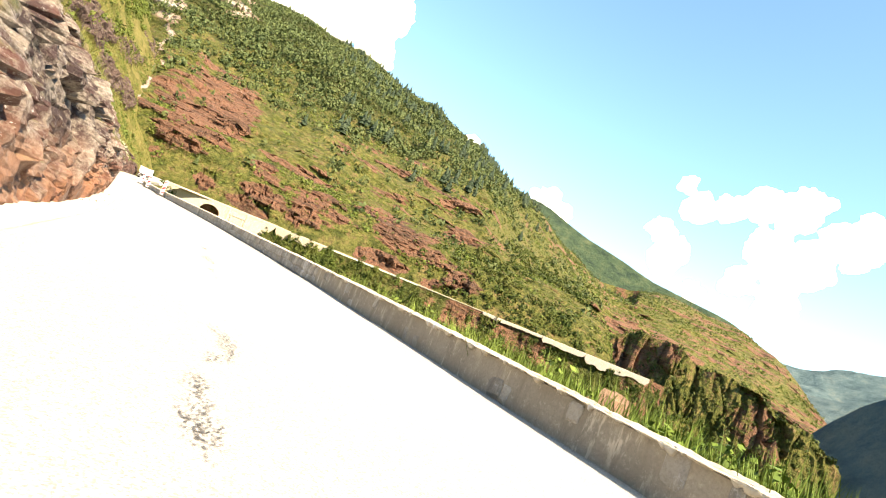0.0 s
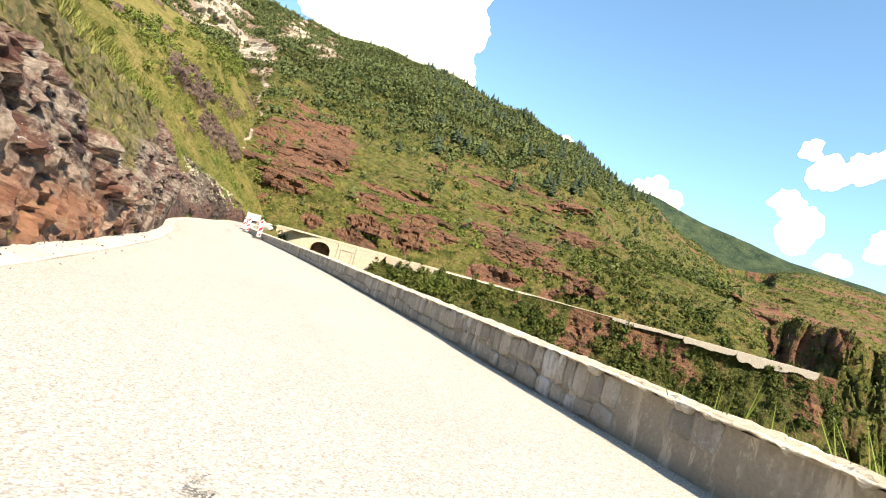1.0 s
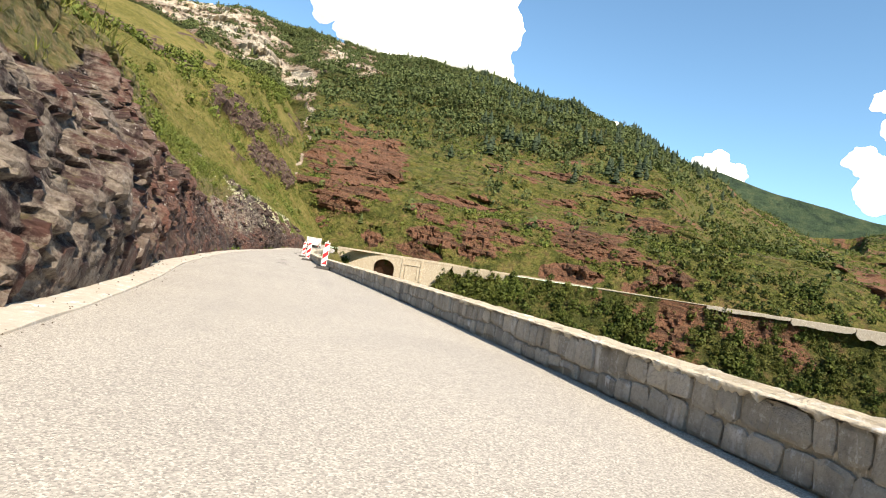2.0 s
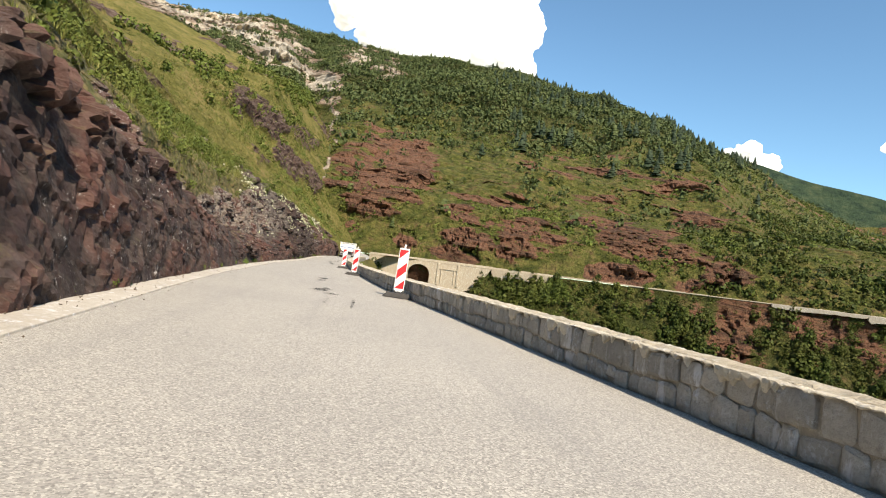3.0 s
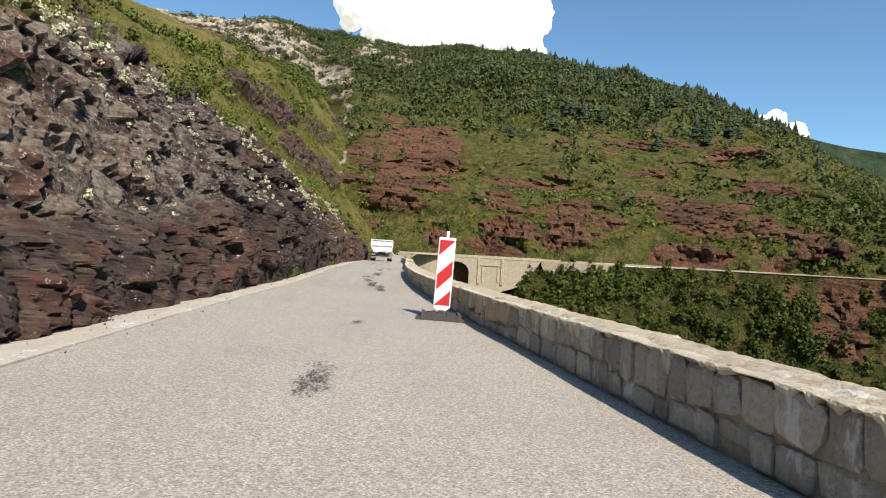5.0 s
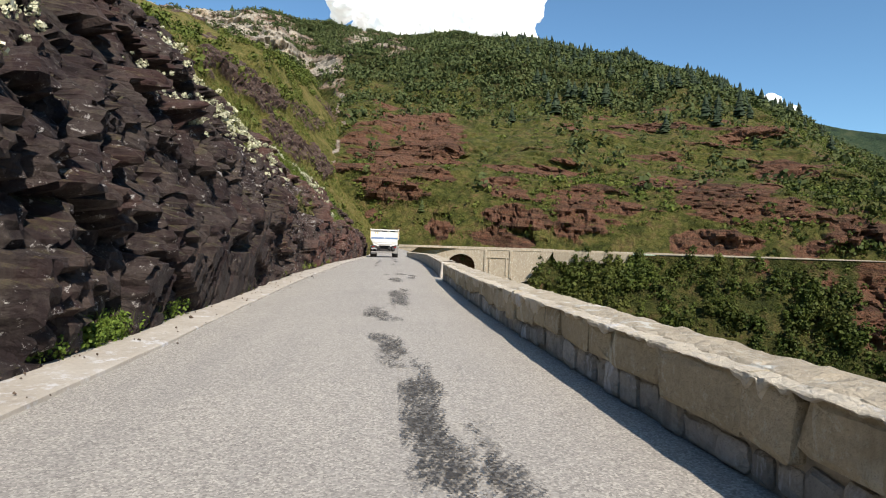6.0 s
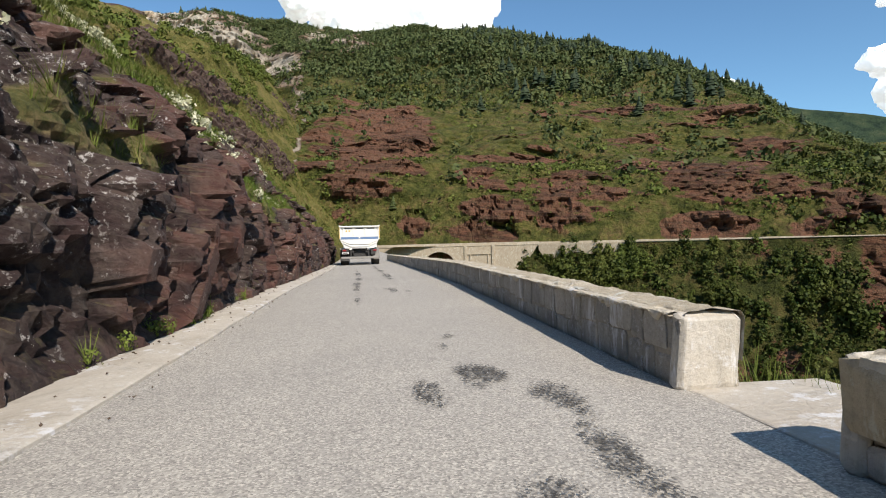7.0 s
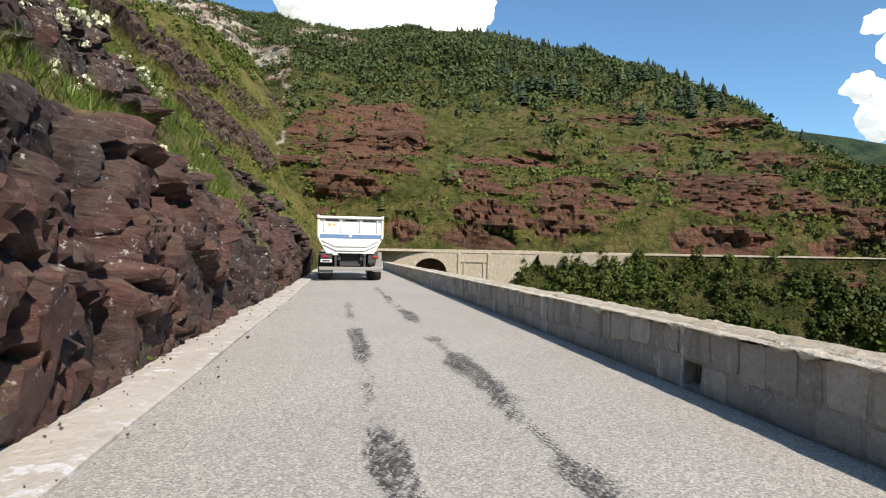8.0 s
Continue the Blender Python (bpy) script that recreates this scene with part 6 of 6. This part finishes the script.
def core(name, y0, y1, label):
    """The mortared body of the wall; its face steps back inside the weep hole."""
    yy = np.linspace(y0, y1, max(2, int((y1 - y0) / 0.5)))
    yy = np.sort(np.concatenate([yy, [v for v in (HOLE[0] - 0.004, HOLE[0], HOLE[1], HOLE[1] + 0.004) if y0 < v < y1]]))
    face = 0.038 if y0 < 100 else 0.026
    inside = face + 0.36 * ((yy > HOLE[0] - 0.001) & (yy < HOLE[1] + 0.001))
    prof = [(face, -0.15), (face, HOLE[2]), (inside, HOLE[2] + 0.002), (inside, HOLE[3] - 0.002), (face, HOLE[3]), (face, None), (0.44, None), (0.47, -0.4)]
    V = np.concatenate([np.stack([wall_x(yy) + dx, yy, road_z(yy) + (wall_height(yy) - 0.035 if dz is None else dz)], 1)[:, None] for dx, dz in prof], 1).reshape(-1, 3)
    F = grid_faces(len(yy), 8).tolist()
    n_ = len(V)
    F += [[0, 1, 4, 5], [0, 5, 6, 7], [n_ - 3, n_ - 4, n_ - 7, n_ - 8], [n_ - 1, n_ - 2, n_ - 3, n_ - 8]]
    return tagged(new(name, mesh_of(name, V, F, MORTAR)), label, "parapet", kind="structure")


wall_1 = core("parapet_1", -20, GAP[0], "low grey stone parapet wall with pale coping beside the road")
wall_2 = core("parapet_2", GAP[1], 160, "low grey stone parapet wall with pale coping beyond the gap")


def stone_mesh(rng, deep, swell, square=0.0):
    """A rough rounded block of unit length and height with its face towards -x; 40 triangles."""
    round8 = [(-0.5, -0.30), (-0.32, -0.5), (0.32, -0.5), (0.5, -0.30), (0.5, 0.30), (0.30, 0.5), (-0.30, 0.5), (-0.5, 0.30)]
    round8 = [(y * (1 + square * (abs(y) < 0.4)), z * (1 + square * (abs(z) < 0.4))) for y, z in round8]
    outline = [(y + rng.uniform(-0.07, 0.07), z + rng.uniform(-0.07, 0.07)) for y, z in round8]
    ring0 = [(deep, y, z) for y, z in outline]
    ring1 = [(swell * rng.uniform(0.7, 1.2), y * 0.97, z * 0.97) for y, z in outline]
    ring2 = [(swell * rng.uniform(-0.1, 0.5), y * rng.uniform(0.62, 0.80), z * rng.uniform(0.62, 0.80)) for y, z in outline]
    V = np.array(ring0 + ring1 + ring2 + [(swell * rng.uniform(-0.5, 0.4), rng.uniform(-0.15, 0.15), rng.uniform(-0.15, 0.15))])
    F = []
    for a in (0, 8):
        for i in range(8):
            j = (i + 1) % 8
            F += [[a + i, a + j, a + 8 + j], [a + i, a + 8 + j, a + 8 + i]]
    F += [[16 + i, 16 + (i + 1) % 8, 24] for i in range(8)]
    return V, np.array(F)[:, ::-1]


rng = np.random.default_rng(301)
STONES = [mesh_of("stone", *stone_mesh(rng, 0.12, 0.024, 0.16), STONE) for _ in range(24)]
SQUARED = [mesh_of("stone", *stone_mesh(rng, 0.12, 0.011, 0.34), STONE) for _ in range(16)]
HEWN = [mesh_of("stone", *stone_mesh(rng, 0.12, 0.020, 0.34), HEWNSTONE) for _ in range(12)]
stones = []
for y0, y1, owner in ((-20, GAP[0], wall_1), (GAP[1], 160, wall_2)):
    # two courses, the joints of the upper not over those of the lower
    for course in (0, 1):
        y = y0
        while y < y1 - 0.12:
            hewn = course == 1 and 80 < y < 105  # long tan coping blocks
            long = min(rng.uniform(0.32, 0.78) if hewn else rng.uniform(0.15, 0.36) if y < 100 else rng.uniform(0.18, 0.46), y1 - y)
            if course == 0 and HOLE[0] - 0.1 < y < HOLE[1]:
                y = HOLE[1]
                continue
            if course == 0 and y < HOLE[0] - 0.1 and y + long > HOLE[0]:
                long = HOLE[0] - y
            h = float(wall_height(y)) - 0.045
            mid = h * (0.47 + 0.07 * math.sin(y * 1.3) + 0.05 * math.sin(y * 3.1))
            a, b = (0.0, mid) if course == 0 else (mid, h + 0.030 + rng.uniform(-0.025, 0.018))
            if course == 0 and rng.random() < 0.15:
                a += rng.uniform(0.02, 0.08)
            dressed = y > 106
            proud = (0.4 if y < 18 or dressed else 1.0) * rng.uniform(0.1, 1.0)
            m = wall_pose(y + long / 2, 0.020 - 0.040 * proud - 0.006 * course - 0.040 * hewn, (a + b) / 2) @ pose(0, 0, 0, rng.uniform(-7, 7) * (0.4 if dressed else 1.0), rng.uniform(-2, 2), rng.uniform(-1.6, 1.6) * (0.3 if y < 18 or dressed else 1.0)) @ Matrix.Diagonal((1, long + rng.uniform(-0.02, 0.012), b - a - rng.uniform(0.0, 0.025), 1))
            if y > 17 or rng.random() < 0.12:  # the first stretch is rendered over
              stones.append((y, m, HEWN[int(rng.integers(12))] if hewn else SQUARED[int(rng.integers(16))] if dressed else STONES[int(rng.integers(24))], owner))
            y += long
# those that the road passes nearest in the middle stretches are stones of their own, the rest are joined
rest = {}
for y, m, k, owner in stones:
    if 50 < y < 79 or 107 < y < 124:
        ob = new("stone", k)
        ob.parent = owner
        ob.matrix_world = m
    else:
        v = np.empty(len(k.vertices) * 3, np.float32)
        k.vertices.foreach_get("co", v)
        V, F = rest.setdefault((owner, k.materials[0]), ([], []))
        F.append(np.array([p_.vertices[:] for p_ in k.polygons]) + 25 * len(V))
        V.append(v.reshape(-1, 3) @ np.array(m.to_3x3()).T + np.array(m.translation))
for (owner, material), (V, F) in rest.items():
    ob = new("stonework", mesh_of("stonework", np.concatenate(V), np.concatenate(F), material))
    ob.parent = owner
    tagged(ob, kind="stuff")
# the cement top, ragged along its edges
for y0, y1, owner in ((-20, GAP[0], wall_1), (GAP[1], 160, wall_2)):
    yy = np.arange(y0, y1 + 0.01, 0.07)
    one = 0 * yy
    front = 0.045 + 0.05 * fractal(np.stack([yy * 2.6, one, one], 1), 4, 311, 0.8)
    chip = np.clip(fractal(np.stack([yy * 1.1, one + 5, one], 1), 4, 312, 0.7) - 0.30, 0, 1) * 0.20
    back = 0.50 + 0.035 * fractal(np.stack([yy * 1.5, one + 9, one], 1), 4, 313, 0.7)
    rows = []
    for f_, dz in ((-0.0, -0.030), (-0.004, -0.008), (0.03, 0.006), (0.10, 0.010), (0.22, 0.014), (0.36, 0.010), (0.47, 0.0), (0.50, -0.05), (0.47, -0.35)):
        w_ = f_ / 0.5
        x = wall_x(yy) + (front + chip) * (1 - w_) + (back - 0.5) * w_ + f_
        z = road_z(yy) + wall_height(yy) + dz + (0.026 * fractal(np.stack([yy * 3.4, one + f_ * 14, one], 1), 4, 314, 0.85) if dz > -0.3 else 0) - (0.25 * chip if w_ < 0.15 else 0)
        rows.append(np.stack([x, yy, z], 1)[:, None])
    V = np.concatenate(rows, 1)
    ob = new("cement_top", mesh_of("cement_top", V.reshape(-1, 3), grid_faces(len(yy), 9), CAP, False))
    ob.parent = owner
    ob["label"] = "pale ragged cement top of the wall"
    # mortar that ran down over the front edge
    yy = np.arange(y0 + 0.1, y1 - 0.1, 0.022)
    one = 0 * yy
    much = 0.45 + 0.55 * smoothstep(40, 50, yy) * smoothstep(107, 105, yy)
    run = 0.012 + much * (0.13 * smoothstep(0.12, 0.62, fractal(np.stack([yy * 3.4, one, one], 1), 4, 315, 0.75)) + 0.035 * smoothstep(-0.1, 0.5, fractal(np.stack([yy * 9.0, one + 3, one], 1), 3, 316, 0.7)))
    out = -0.022 - 0.042 * smoothstep(79, 80.5, yy) * smoothstep(105, 104.5, yy) + 0.012 * fractal(np.stack([yy * 4.0, one + 7, one], 1), 3, 317)
    top = road_z(yy) + wall_height(yy) + 0.006 + 0.010 * fractal(np.stack([yy * 5.0, one + 8, one], 1), 4, 318, 0.8)
    V = np.stack([np.stack([wall_x(yy) + dx, yy, top + dz], 1) for dx, dz in ((0.16, one - 0.012), (0.03, one), (out + 0.010, one - 0.008), (out, -0.35 * run - 0.008), (out + 0.002, -0.8 * run - 0.008), (out + 0.018, -run - 0.008), (one + 0.06, -run - 0.004))], 1)
    ob = new("mortar_runs", mesh_of("mortar_runs", V.reshape(-1, 3), grid_faces(len(yy), 7)[:, ::-1], RUNS, False))
    ob.parent = owner
    ob["label"] = "pale mortar run down over the stones"
for y, owner in ((GAP[0] - 0.04, wall_1), (GAP[1] + 0.04, wall_2)):
    bm = box((0.48, 0.12, 0.54), (0, 0, 0), 0.05)
    bmesh.ops.subdivide_edges(bm, edges=bm.edges[:], cuts=2, use_grid_fill=True)
    for vert in bm.verts:
        vert.co += Vector((0.02 * math.sin(vert.co.z * 37), 0.02 * math.sin(vert.co.x * 41), 0.015 * math.sin(vert.co.y * 53)))
    end = part("end_block", bm, WHITEWASH, owner, "whitewashed end stone")
    end.matrix_world = wall_pose(y, 0.225, 0.245)
slab = part("gap_slab", box((1.1, 1.66, 0.10), (0, 0, 0), 0.02), GUTTER)
slab.matrix_world = wall_pose(sum(GAP) / 2, 0.62, -0.045)
tagged(slab, "pale concrete slab in the gap of the parapet", "slab", kind="structure")
